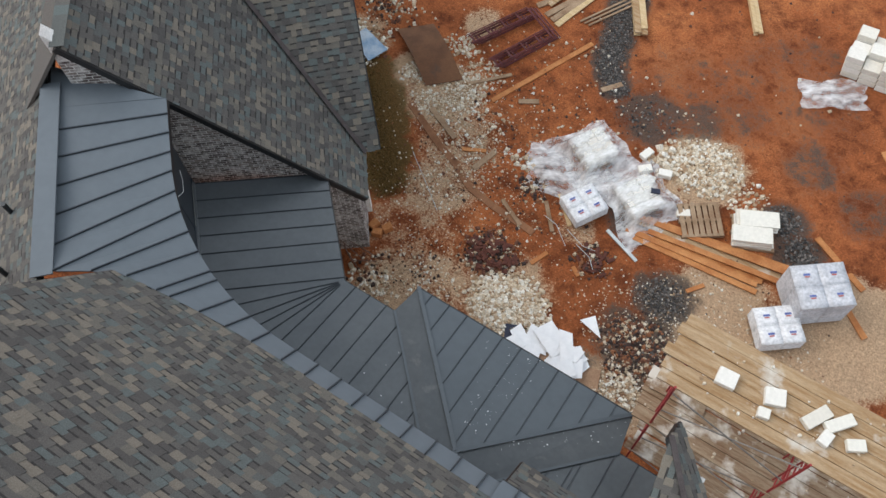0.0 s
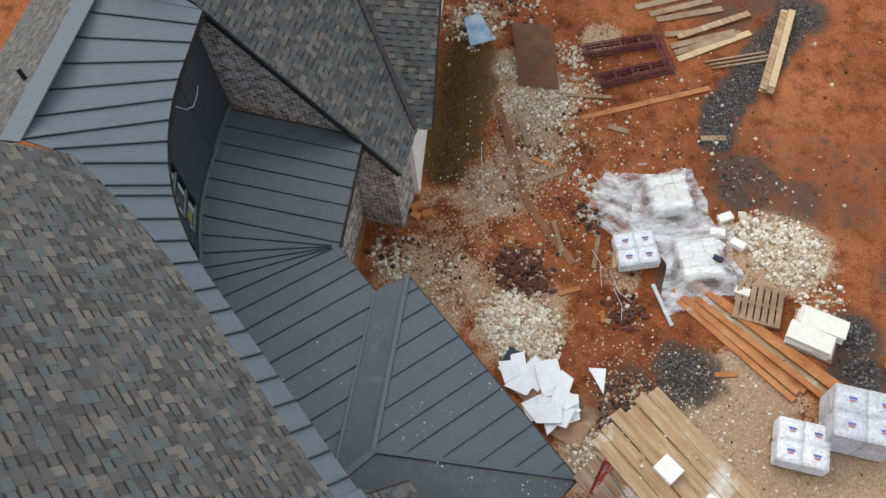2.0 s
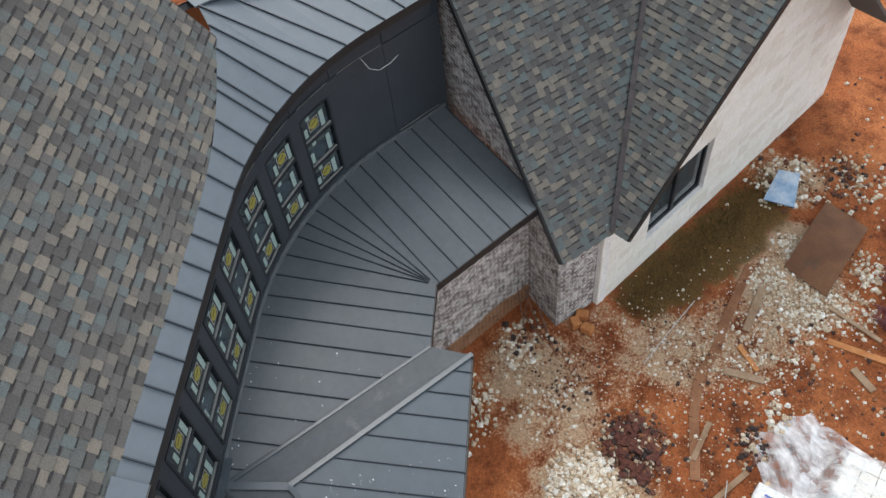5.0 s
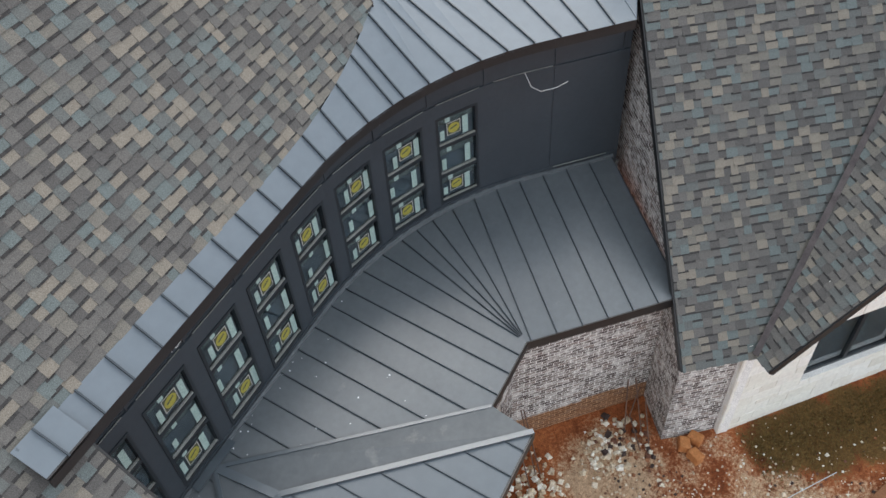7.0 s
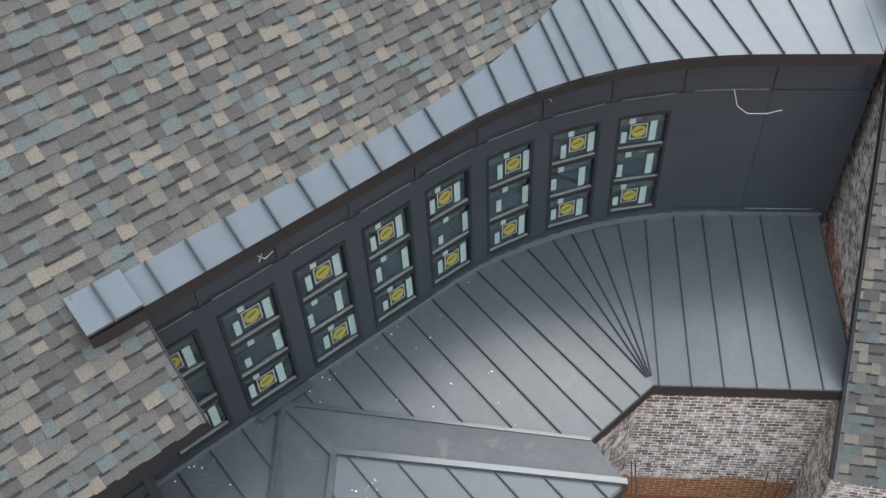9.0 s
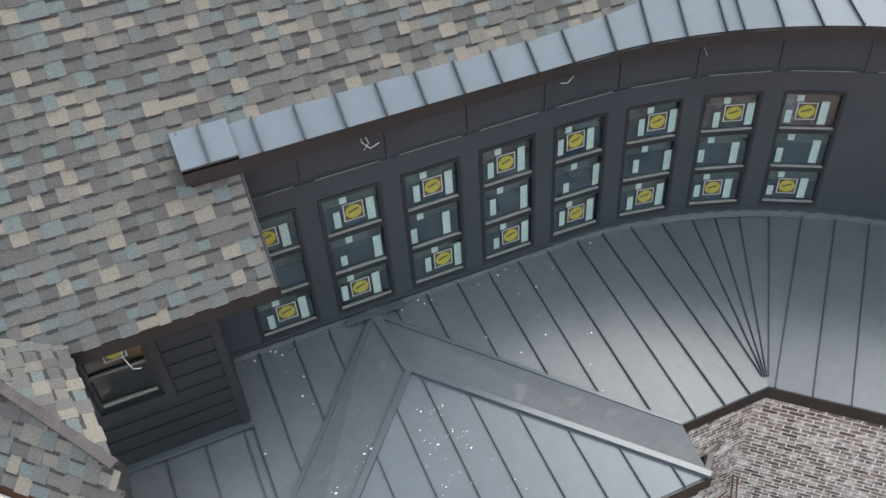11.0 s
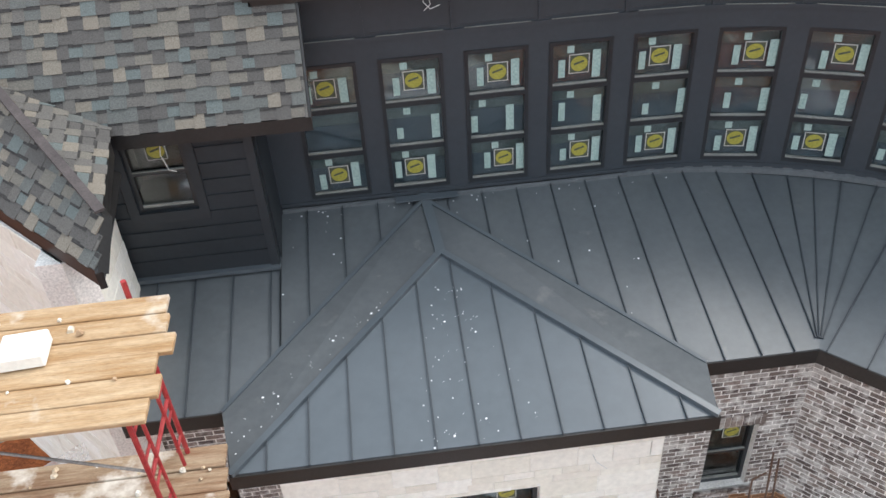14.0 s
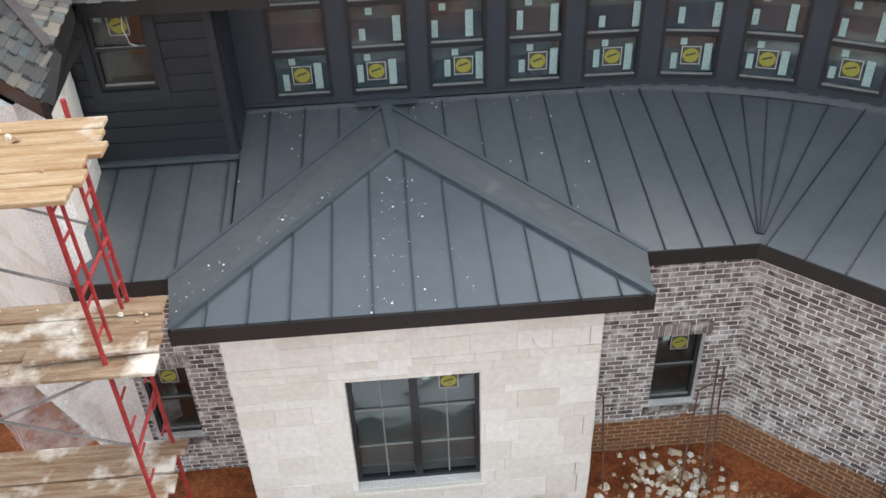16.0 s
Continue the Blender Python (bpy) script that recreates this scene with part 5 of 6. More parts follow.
def deck_boards(root, x0, x1, y0, y1, z, n, mat, seed):
    rng = random.Random(seed)
    w = (y1 - y0) / n
    for k in range(n):
        y = y0 + (k + 0.5) * w
        e = rng.uniform(-0.06, 0.1)
        board(root, (x0, y, z + rng.uniform(0, 0.012)), (x1 + e, y + rng.uniform(-0.02, 0.02), z + rng.uniform(0, 0.015)), w * 0.965, mat)


scf = empty("scaffold", "red frame scaffold with mortar-stained plank decks", "scaffold", at=(-4, -0.6, GROUND_Z))
deck_boards(scf, -7.0, -2.45, -1.42, -0.06, 5.42, 6, M_BOARD, 1)
deck_boards(scf, -7.0, -2.48, -1.05, 0.05, 3.36, 4, M_BOARD_WET, 2)
deck_boards(scf, -6.5, -2.75, -0.95, 0.05, 1.3, 4, M_BOARD_WET, 3)
board(scf, (-3.6, -0.75, 3.43), (-2.5, -0.7, 3.45), 0.26, M_BOARD_WET)
for x in (-2.85, -5.2):
    for y in (-0.9, 0.0):
        tube("upright", (x, y, GROUND_Z - 0.02), (x, y, 5.62 if y == 0 else 5.4), 0.024, M_RED, scf, "red steel tube", 10)
        tube("upright", (x + 0.02, y + (0.22 if y < 0 else -0.22), 3.5), (x, y + (0.22 if y < 0 else -0.22), 5.2), 0.018, M_RED, scf, "red steel tube", 8)
    for z in (5.3, 3.28, 1.25, 4.2, 2.2):
        tube("rung", (x, -0.9, z), (x, 0.0, z), 0.02, M_RED, scf, "red steel tube", 8)
    for z in (3.7, 4.05, 4.4, 4.75, 5.05, 1.7, 2.1, 2.5, 2.9):
        tube("rung", (x, -0.9, z), (x, -0.68, z), 0.014, M_RED, scf, "red steel tube", 6)
        tube("rung", (x, -0.22, z), (x, 0.0, z), 0.014, M_RED, scf, "red steel tube", 6)
for y in (-0.9, 0.0):
    for z in (0.2, 2.3, 4.3):
        tube("cross_brace", (-2.85, y, z), (-5.2, y, z + 1.0), 0.014, M_STEEL, scf, "grey steel brace", 6)
        tube("cross_brace", (-2.85, y, z + 1.0), (-5.2, y, z), 0.014, M_STEEL, scf, "grey steel brace", 6)


# ---------------------------------------------------------------- building site: things on the ground
def soil(x, y):
    return soil_height(x, y)


def lump(rng, r, flat=0.7):
    """Corner points and faces of one broken piece."""
    pts = []
    for dx, dy, dz in ((-1, -1, -1), (1, -1, -1), (1, 1, -1), (-1, 1, -1), (-1, -1, 1), (1, -1, 1), (1, 1, 1), (-1, 1, 1)):
        k = 0.55 if dz > 0 else 0.8
        pts.append(Vector((dx * r * k * rng.uniform(0.6, 1.2), dy * r * k * rng.uniform(0.6, 1.2), dz * r * flat * rng.uniform(0.5, 1.0))))
    m = Euler((rng.uniform(-0.5, 0.5), rng.uniform(-0.5, 0.5), rng.uniform(0, 6.28))).to_matrix()
    return [m @ p for p in pts]


def scatter(name, label, mat, spots, seed, parent=None):
    """Loose broken pieces: spots of x, y, radius, count, size, heap height."""
    rng = random.Random(seed)
    verts, faces = [], []
    for cx, cy, rad, n, size, heap in spots:
        for _ in range(n):
            a, d = rng.uniform(0, math.tau), rad * math.sqrt(rng.random()) * rng.uniform(0.6, 1.25)
            x, y = cx + d * math.cos(a), cy + d * math.sin(a) * 0.85
            r = size * rng.choice((0.4, 0.6, 0.8, 1.0, 1.0, 1.5))
            z = soil(x, y) + heap * max(0.0, 1 - d / rad) * rng.uniform(0.5, 1.0) + r * 0.25
            i = len(verts)
            verts += [p + Vector((x, y, z)) for p in lump(rng, r)]
            faces += [tuple(i + k for k in f) for f in BOX_F]
    return raw(name, verts, faces, mat, parent, label, category="rubble", kind="stuff")


scatter("stone_rubble", "heaps of broken pale limestone on the clay", M_RUBBLE, [
    (1.5, -2.15, 0.95, 1700, 0.056, 0.18), (0.95, -2.25, 0.6, 320, 0.06, 0.08), (7.5, -6.9, 0.45, 240, 0.036, 0.02), (6.5, -6.3, 0.6, 330, 0.035, 0.02), (5.95, -7.0, 0.7, 380, 0.04, 0.02),
    (5.8, -7.9, 0.7, 220, 0.038, 0.0), (6.9, -8.5, 0.5, 110, 0.05, 0.0), (5.1, -6.2, 0.9, 150, 0.045, 0.0), (4.8, -5.3, 0.9, 130, 0.04, 0.0), (4.75, -4.1, 0.8, 110, 0.035, 0.0),
    (-1.0, -8.4, 0.95, 1700, 0.05, 0.15), (-0.1, -8.1, 0.6, 130, 0.08, 0.06), (-2.05, -1.6, 0.8, 420, 0.045, 0.03), (4.6, -0.7, 0.6, 130, 0.05, 0.02), (3.2, 0.2, 0.8, 160, 0.05, 0.03),
    (3.3, -1.5, 0.9, 190, 0.035, 0.0), (3.5, -5.0, 3.0, 170, 0.03, 0.0), (4.5, -9.0, 3.0, 90, 0.04, 0.0), (1.2, -8.6, 2.6, 70, 0.04, 0.0), (-3.0, -4.6, 1.6, 190, 0.03, 0.0), (-2.5, -8.0, 0.7, 130, 0.05, 0.0),
    (3.8, -3.6, 2.6, 900, 0.018, 0.0), (5.2, -6.0, 2.2, 700, 0.018, 0.0), (-1.6, -3.4, 1.8, 600, 0.02, 0.0), (9.6, -7.0, 0.9, 170, 0.06, 0.0), (9.5, -8.8, 1.0, 100, 0.05, 0.0), (3.3, -6.0, 0.5, 40, 0.06, 0.02), (-4.6, -4.4, 1.4, 160, 0.025, 0.0)], 71)
scatter("mixed_rubble", "scattered brick bits and clay lumps", M_SPALL, [
    (2.5, -3.05, 0.8, 620, 0.05, 0.14), (0.2, -4.3, 0.55, 140, 0.05, 0.04), (-1.8, -2.9, 0.9, 620, 0.045, 0.03), (-1.9, -2.2, 0.6, 240, 0.04, 0.02), (4.2, -1.9, 1.0, 140, 0.035, 0.0), (2.0, -5.0, 1.5, 100, 0.04, 0.0),
    (4.4, -5.6, 2.2, 140, 0.04, 0.0), (3.0, -8.0, 3.0, 140, 0.035, 0.0), (5.0, -1.0, 0.6, 60, 0.06, 0.03), (0.0, -12, 6.0, 150, 0.04, 0.0), (11, -8, 4.0, 150, 0.05, 0.0), (3.5, -4.5, 3.5, 480, 0.02, 0.0),
    (4.0, -8, 4.0, 400, 0.022, 0.0), (-2, -5, 3.5, 400, 0.02, 0.0), (2.6, -5.4, 0.5, 110, 0.05, 0.03), (9.6, -8.4, 0.9, 140, 0.05, 0.02)], 72)
scatter("dark_gravel", "patches of dark crushed gravel", M_GRAVEL, [
    (2.25, -9.5, 0.38, 450, 0.022, 0.02), (2.6, -9.8, 0.4, 450, 0.022, 0.02), (2.9, -10.15, 0.45, 520, 0.022, 0.02), (3.0, -10.6, 0.45, 520, 0.022, 0.02), (3.1, -11.1, 0.48, 600, 0.022, 0.02), (3.25, -11.7, 0.5, 600, 0.024, 0.02), (3.4, -12.3, 0.52, 600, 0.024, 0.02), (3.55, -12.9, 0.55, 550, 0.024, 0.02), (3.75, -13.6, 0.6, 550, 0.024, 0.02), (3.9, -14.3, 0.6, 500, 0.028, 0.03),
    (-1.78, -4.3, 0.65, 850, 0.026, 0.04), (-3.45, -8.0, 0.5, 380, 0.032, 0.03), (-4.2, -7.35, 0.5, 380, 0.032, 0.03), (-0.2, -6.0, 0.5, 180, 0.03, 0.0), (-1.8, -2.9, 0.9, 260, 0.03, 0.0), (1.0, -9.0, 0.8, 160, 0.03, 0.0)], 73)

# whole loose bricks beside the heap
rng = random.Random(81)
for k in range(84):
    a, d = rng.uniform(0, math.tau), rng.random() ** 0.5
    x, y = 2.45 + 0.7 * d * math.cos(a), -3.05 + 0.5 * d * math.sin(a)
    if k > 60:
        x, y = 0.2 + rng.uniform(-0.45, 0.4), -4.3 + rng.uniform(-0.35, 0.35)
    b = box("loose_brick", (-0.1, -0.045, -0.03), (0.2, 0, 0), (0, 0.09, 0), (0, 0, 0.06), M_BRICKRED, None, "loose dark red cored brick on the clay", 0.004, category="brick", group="loose bricks")
    b.matrix_basis = pose(x, y, soil(x, y) + 0.04 + 0.16 * (1 - d) * (k < 61), rng.uniform(-25, 25), rng.uniform(-25, 25), rng.uniform(0, 180))


def plank(a, b, wid, mat, label, th=0.04, z=0.0, group=""):
    pa, pb = Vector((*a, soil(*a) + 0.012 + z)), Vector((*b, soil(*b) + 0.012 + z))
    return bar("plank", pa, pb, wid, th, mat, None, label, bevel=0.004, category="plank", group=group)


plank((5.05, -7.22), (3.63, -10.55), 0.15, M_ORANGE, "long clay-stained orange board on the ground")
plank((5.9, -7.4), (5.05, -8.3), 0.1, M_OLDWOOD, "short weathered plank on rubble")
for a, b in (((7.0, -10.99), (6.3, -12.7)), ((6.55, -11.13), (5.855, -12.88)), ((6.28, -11.15), (5.42, -12.86))):
    plank(a, b, 0.2, M_OLDWOOD, "weathered grey brown plank in a row", group="plank row")
for a, b, m, z in (((5.75, -10.95), (5.35, -11.6), M_OLDWOOD, 0.0), ((5.45, -11.14), (4.79, -13.26), M_BOARD, 0.045), ((5.34, -10.77), (4.585, -12.53), M_OLDWOOD, 0.0), ((5.1, -10.7), (4.45, -12.6), M_OLDWOOD, 0.0), ((4.89, -10.61), (4.29, -12.8), M_PINE, 0.0)):
    plank(a, b, 0.19, m, "weathered plank lying beside others", z=z, group="plank row")
for k in range(3):
    plank((4.35 - 0.14 * k, -11.1), (3.55 - 0.16 * k, -12.6), 0.06, M_OLDWOOD, "thin weathered batten on clay", group="battens")
# stacks of new lumber
def lumber(a, b, nx, nz, w, h, label, mats):
    root = empty("lumber_stack", label, "lumber", at=(*a, soil(*a)))
    a, b = Vector(a), Vector(b)
    d = (b - a).normalized()
    s = Vector((d.y, -d.x))
    rg = random.Random(int(a.x * 10))
    for i in range(nx):
        for j in range(nz):
            o = s * (i - (nx - 1) / 2) * w * 1.02 + d * rg.uniform(-0.1, 0.1)
            z = soil(*a) + 0.02 + j * h * 1.03
            bar("plank", (a.x + o.x, a.y + o.y, z), (b.x + o.x, b.y + o.y, z), w * 0.98, h, mats[(i + j) % len(mats)], root, bevel=0.004)


lumber((9.7, -9.84), (6.92, -13.0), 2, 4, 0.2, 0.05, "stack of fresh pine boards on the clay", [M_PINE, M_BOARD])
lumber((2.6, -11.6), (4.1, -14.05), 2, 4, 0.19, 0.05, "stack of fresh pine boards beside gravel", [M_PINE, M_BOARD])
lumber((-0.3, -13.4), (1.5, -16.3), 2, 3, 0.12, 0.05, "narrow stack of pale lumber on the clay", [M_PINE])
# long boards beside the pallets
rng = random.Random(5)
for k in range(7):
    u = k / 6
    a = Vector((-0.2, -5.45)).lerp(Vector((-0.35, -6.15)), u) + Vector((rng.uniform(-0.35, 0.25), 0))
    b = Vector((-4.0, -5.72)).lerp(Vector((-4.4, -6.8)), u) + Vector((rng.uniform(-0.2, 0.5), 0))
    plank(tuple(a), tuple(b), 0.15, M_BOARD if k == 4 else M_ORANGE, "long stained board in a loose stack", z=0.03 + 0.04 * (k % 2), group="stained boards")
for a, b in (((-4.85, -11.4), (-6.1, -10.2)), ((-4.36, -8.0), (-5.9, -7.2)), ((-5.6, -6.6), (-6.4, -6.0)), ((6.4, -6.1), (5.26, -5.6)), ((4.29, -5.02), (4.08, -5.8)), ((4.4, -7.6), (3.9, -7.9)), ((2.6, -9.2), (2.2, -9.7))):
    plank(a, b, 0.16, M_ORANGE if a[0] < 0 else M_OLDWOOD, "loose muddy board half sunk in clay")
for a, b, m in (((3.1, -4.6), (2.3, -4.2), M_OLDWOOD), ((1.9, -5.6), (1.2, -4.9), M_PINE), ((2.1, -5.2), (1.5, -4.5), M_OLDWOOD), ((0.5, -7.5), (0.1, -7.2), M_PINE), ((1.5, -3.4), (1.3, -3.9), M_ORANGE), ((0.55, -3.9), (0.3, -3.75), M_ORANGE), ((-2.5, -5.2), (-2.2, -4.8), M_ORANGE), ((4.9, -5.4), (4.3, -5.7), M_ORANGE)):
    plank(a, b, 0.11, m, "short offcut board on the rubble", group="offcuts")
plank((0.31, -5.31), (-0.75, -4.9), 0.09, M_PALEBOARD, "pale painted strip of trim on the ground")
# board edging that snakes through the clay
edge = empty("board_edging", "muddy curved board edging set in clay", "edging", at=(4.6, -4.6, GROUND_Z))
pts = [(7.0, -5.95), (6.32, -5.59), (5.5, -5.2), (4.85, -4.94), (4.05, -4.48), (3.2, -4.3), (2.39, -4.25), (1.9, -4.2)]
for a, b in zip(pts, pts[1:]):
    bar("edging_board", (*a, soil(*a) - 0.01), (*b, soil(*b) - 0.01), 0.2, 0.04, M_MUDBOARD, edge, bevel=0.005)


# pallets
def pallet(name, label, cx, cy, rot, w=1.1, d=1.0):
    root = empty(name, label, "pallet", at=(0, 0, 0))
    for k in range(7):
        box("slat", (-w / 2 + k * w / 7 + 0.012, -d / 2, 0.1), (w / 7 - 0.035, 0, 0), (0, d, 0), (0, 0, 0.018), M_OLDWOOD, root, bevel=0.003)
    for y in (-d / 2, -0.045, d / 2 - 0.09):
        box("runner", (-w / 2, y, 0.0), (w, 0, 0), (0, 0.09, 0), (0, 0, 0.098), M_OLDWOOD, root, bevel=0.003)
    root.matrix_basis = pose(cx, cy, soil(cx, cy) + 0.01, 0, 0, rot)
    return root


pallet("pallet", "empty weathered shipping pallet on gravel", -1.6, -6.8, 35)
pallet("pallet", "shipping pallet under pale stone slabs", -2.9, -7.2, 25)
slabs = empty("stone_slab_stack", "stack of pale stone slabs on a pallet", "stone slabs", at=(-2.9, -7.2, -0.4))
rng = random.Random(6)
for k in range(7):
    for i in (0, 1):
        b = box("slab", (-0.5, -0.24, 0), (1.0, 0, 0), (0, 0.46, 0), (0, 0, 0.045), M_STONE_OB, slabs, bevel=0.006)
        b.matrix_parent_inverse = Matrix.Translation(-slabs.location)
        b.matrix_basis = pose(-2.9 + rng.uniform(-0.06, 0.06) - 0.12 * (i - 0.5), -7.2 + (i - 0.5) * 0.5, soil(-2.9, -7.2) + 0.135 + k * 0.047, 0, 0, 25 + rng.uniform(-3, 3))
# heap of stone blocks far off, with plastic beside
blocks = empty("stone_block_stack", "stacked pale cut stone blocks by the track", "stone blocks", at=(-3.5, -13.9, GROUND_Z))
for k in range(4):
    for i in range(3):
        for j in range(3):
            if k == 3 and (i + j) % 2:
                continue
            box("block", (-4.3 + i * 0.5 + 0.03 * k, -14.6 + j * 0.45, GROUND_Z + 0.05 + k * 0.2), (0.47, 0.05, 0), (-0.04, 0.41, 0), (0, 0, 0.185), M_STONE_OB, blocks, bevel=0.01)
for x, y, r in ((0.32, -7.45, 40), (0.1, -7.2, 10), (0.5, -7.9, 70), (-1.15, -6.75, 30), (-0.2, -7.6, 15)):
    b = box("stone_block", (-0.18, -0.11, 0), (0.36, 0, 0), (0, 0.22, 0), (0, 0, 0.16), M_STONE_OB, None, "loose cut limestone block beside rubble", 0.012, category="stone block", group="loose blocks")
    b.matrix_basis = pose(x, y, soil(x, y), 4, 3, r)
for x, y, r in ((5.35, -1.98, 20), (5.2, -2.25, 60), (5.55, -2.15, 80)):
    b = box("clay_block", (-0.13, -0.1, 0), (0.26, 0, 0), (0, 0.2, 0), (0, 0, 0.18), M_ORANGE, None, "orange muddy block at the wall foot", 0.012, category="block", group="muddy blocks")
    b.matrix_basis = pose(x, y, soil(x, y), 8, 5, r)


# ---------------------------------------------------------------- bags and plastic
def bag_pallet(name, label, cx, cy, rot, w, d, layers, mat, wrapped):
    root = empty(name, label, "bag stack")
    rg = random.Random(int(abs(cx) * 100))
    for k in range(layers):
        for i in range(2):
            for j in range(2):
                bm = bmesh.new()
                bmesh.ops.create_cube(bm, size=1)
                bmesh.ops.subdivide_edges(bm, edges=bm.edges, cuts=3, use_grid_fill=True)
                for v in bm.verts:
                    r = max(abs(v.co.x), abs(v.co.y)) * 2
                    v.co.z *= 1 - 0.35 * r ** 3
                    v.co = Vector((v.co.x * w / 2 * 1.02, v.co.y * d / 2 * 1.02, v.co.z * 0.135)) + Vector((noise.noise(v.co * 5 + Vector((k, i, j))) * 0.012,) * 3)
                    v.co += Vector(((i - 0.5) * w / 2 + rg.uniform(-0.005, 0.005), (j - 0.5) * d / 2, 0.18 + k * 0.115))
                b = part("bag", bm, mat, root)
                b.data.shade_smooth()
    z = 0.18 + layers * 0.115 - 0.035
    for i in range(2):
        for j in range(2):
            x, y = (i - 0.5) * w / 2, (j - 0.5) * d / 2
            box("print", (x - 0.09, y - 0.04, z), (0.16, 0, 0), (0, 0.05, 0), (0, 0, 0.003), M_BAGBLUE, root, "blue printed bar")
            box("print", (x - 0.07, y + 0.03, z), (0.12, 0, 0), (0, 0.03, 0), (0, 0, 0.003), M_BAGRED, root, "red printed bar")
    for y in (-d / 2 + 0.05, d / 2 - 0.14):
        box("runner", (-w / 2, y, 0), (w, 0, 0), (0, 0.09, 0), (0, 0, 0.1), M_OLDWOOD, root)
    box("pallet_deck", (-w / 2, -d / 2, 0.1), (w, 0, 0), (0, d, 0), (0, 0, 0.02), M_OLDWOOD, root)
    root.matrix_basis = pose(cx, cy, soil(cx, cy) + 0.01, 0, 0, rot)
    if wrapped:
        bm = bmesh.new()
        vs = [bm.verts.new(p) for p in box_pts((-w / 2 - 0.02, -d / 2 - 0.02, 0.1), (w + 0.04, 0, 0), (0, d + 0.04, 0), (0, 0, z - 0.05))]
        for f in ((0, 1, 5, 4), (1, 2, 6, 5), (2, 3, 7, 6), (3, 0, 4, 7)):
            bm.faces.new([vs[i] for i in f])
        bmesh.ops.subdivide_edges(bm, edges=bm.edges, cuts=7, use_grid_fill=True)
        for v in bm.verts:
            v.co += Vector((v.co.x, v.co.y, 0)).normalized() * 0.02 * noise.noise(v.co * 7)
        wr_ = part("wrap", bm, M_PLASTIC, root, "clear stretch wrap")
    return root


bag_pallet("cement_bag_pallet", "wrapped pallet stacked high with cement bags", -4.85, -6.15, 38, 1.3, 1.12, 9, M_BAGGREY, True)
bag_pallet("cement_bag_pallet", "low pallet of white printed bags", -4.45, -4.95, 38, 1.05, 0.95, 4, M_BAG, True)
bag_pallet("bag_pallet", "pallet of white bags under torn plastic", 1.15, -5.5, 60, 0.95, 0.85, 3, M_BAG, False)


def plastic_cover(name, label, cx, cy, rx, ry, h, rot, seed, box_like=True):
    """A crumpled sheet draped over a low stack, its hem spread on the soil."""
    bm = bmesh.new()
    bmesh.ops.create_grid(bm, x_segments=34, y_segments=34, size=1.0)
    for v in bm.verts:
        x, y = v.co.x, v.co.y
        r = max(abs(x), abs(y)) if box_like else math.hypot(x, y)
        drop = 1.0 if r < 0.55 else max(0.0, 1 - (r - 0.55) / 0.22)
        n = noise.noise((x * 3 + seed, y * 3, seed)) * 0.5 + noise.noise((x * 8, y * 8 + seed, 2.0)) * 0.3
        hem = 1 + 0.28 * noise.noise((x * 1.5 + seed, y * 1.5, 5.0)) * (r > 0.6)
        v.co = Vector((x * rx * hem, y * ry * hem, h * drop + 0.05 + 0.1 * n * (0.35 + 0.65 * (r > 0.5))))
    ob = part(name, bm, M_PLASTIC, None, label, category="plastic sheet", group="plastic covers")
    ob.data.shade_smooth()
    ob.matrix_basis = pose(cx, cy, soil(cx, cy) + 0.02, 0, 0, rot)


def stone_load(cx, cy, rot, nx, ny, nz, label):
    root = empty("wrapped_stone_stack", label, "stone stack", at=(0, 0, 0))
    for k in range(nz):
        for i in range(nx):
            for j in range(ny):
                box("stone_block", ((i - nx / 2) * 0.3, (j - ny / 2) * 0.24, 0.12 + k * 0.13), (0.29, 0, 0), (0, 0.23, 0), (0, 0, 0.125), M_STONE_OB, root, bevel=0.008)
    box("pallet_deck", (-nx * 0.15, -ny * 0.12, 0), (nx * 0.3, 0, 0), (0, ny * 0.24, 0), (0, 0, 0.115), M_OLDWOOD, root)
    root.matrix_basis = pose(cx, cy, soil(cx, cy) + 0.01, 0, 0, rot)


stone_load(1.75, -7.15, 60, 3, 4, 3, "pale stone stack under clear plastic")
stone_load(0.05, -6.5, 60, 3, 4, 2, "low pale stone stack under clear plastic")
plastic_cover("plastic_sheet", "clear plastic sheet over stacked stone", 1.75, -7.1, 0.95, 0.9, 0.52, 60, 1)
plastic_cover("plastic_sheet", "clear plastic sheet over a low stone stack", 0.0, -6.5, 0.95, 1.05, 0.36, 60, 4)
plastic_cover("plastic_sheet", "crumpled clear plastic sheet between stacks", 2.3, -6.2, 0.85, 0.75, 0.12, 20, 7, False)
plastic_cover("plastic_sheet", "crumpled clear plastic sheet between stacks", 1.15, -6.4, 0.7, 0.6, 0.2, 50, 11, False)
plastic_cover("plastic_sheet", "torn clear plastic on the track", -3.0, -12.5, 0.9, 0.5, 0.08, 30, 13, False)
box("black_scrap", (-0.35, -6.85, soil(0, -6.5) + 0.46), (0.22, 0.1, 0.02), (-0.06, 0.13, 0), (0, 0, 0.05), M_NAVY, None, "small black scrap lying on plastic", 0.01, category="scrap")

# ---------------------------------------------------------------- sheets, plate, frames
rng = random.Random(17)
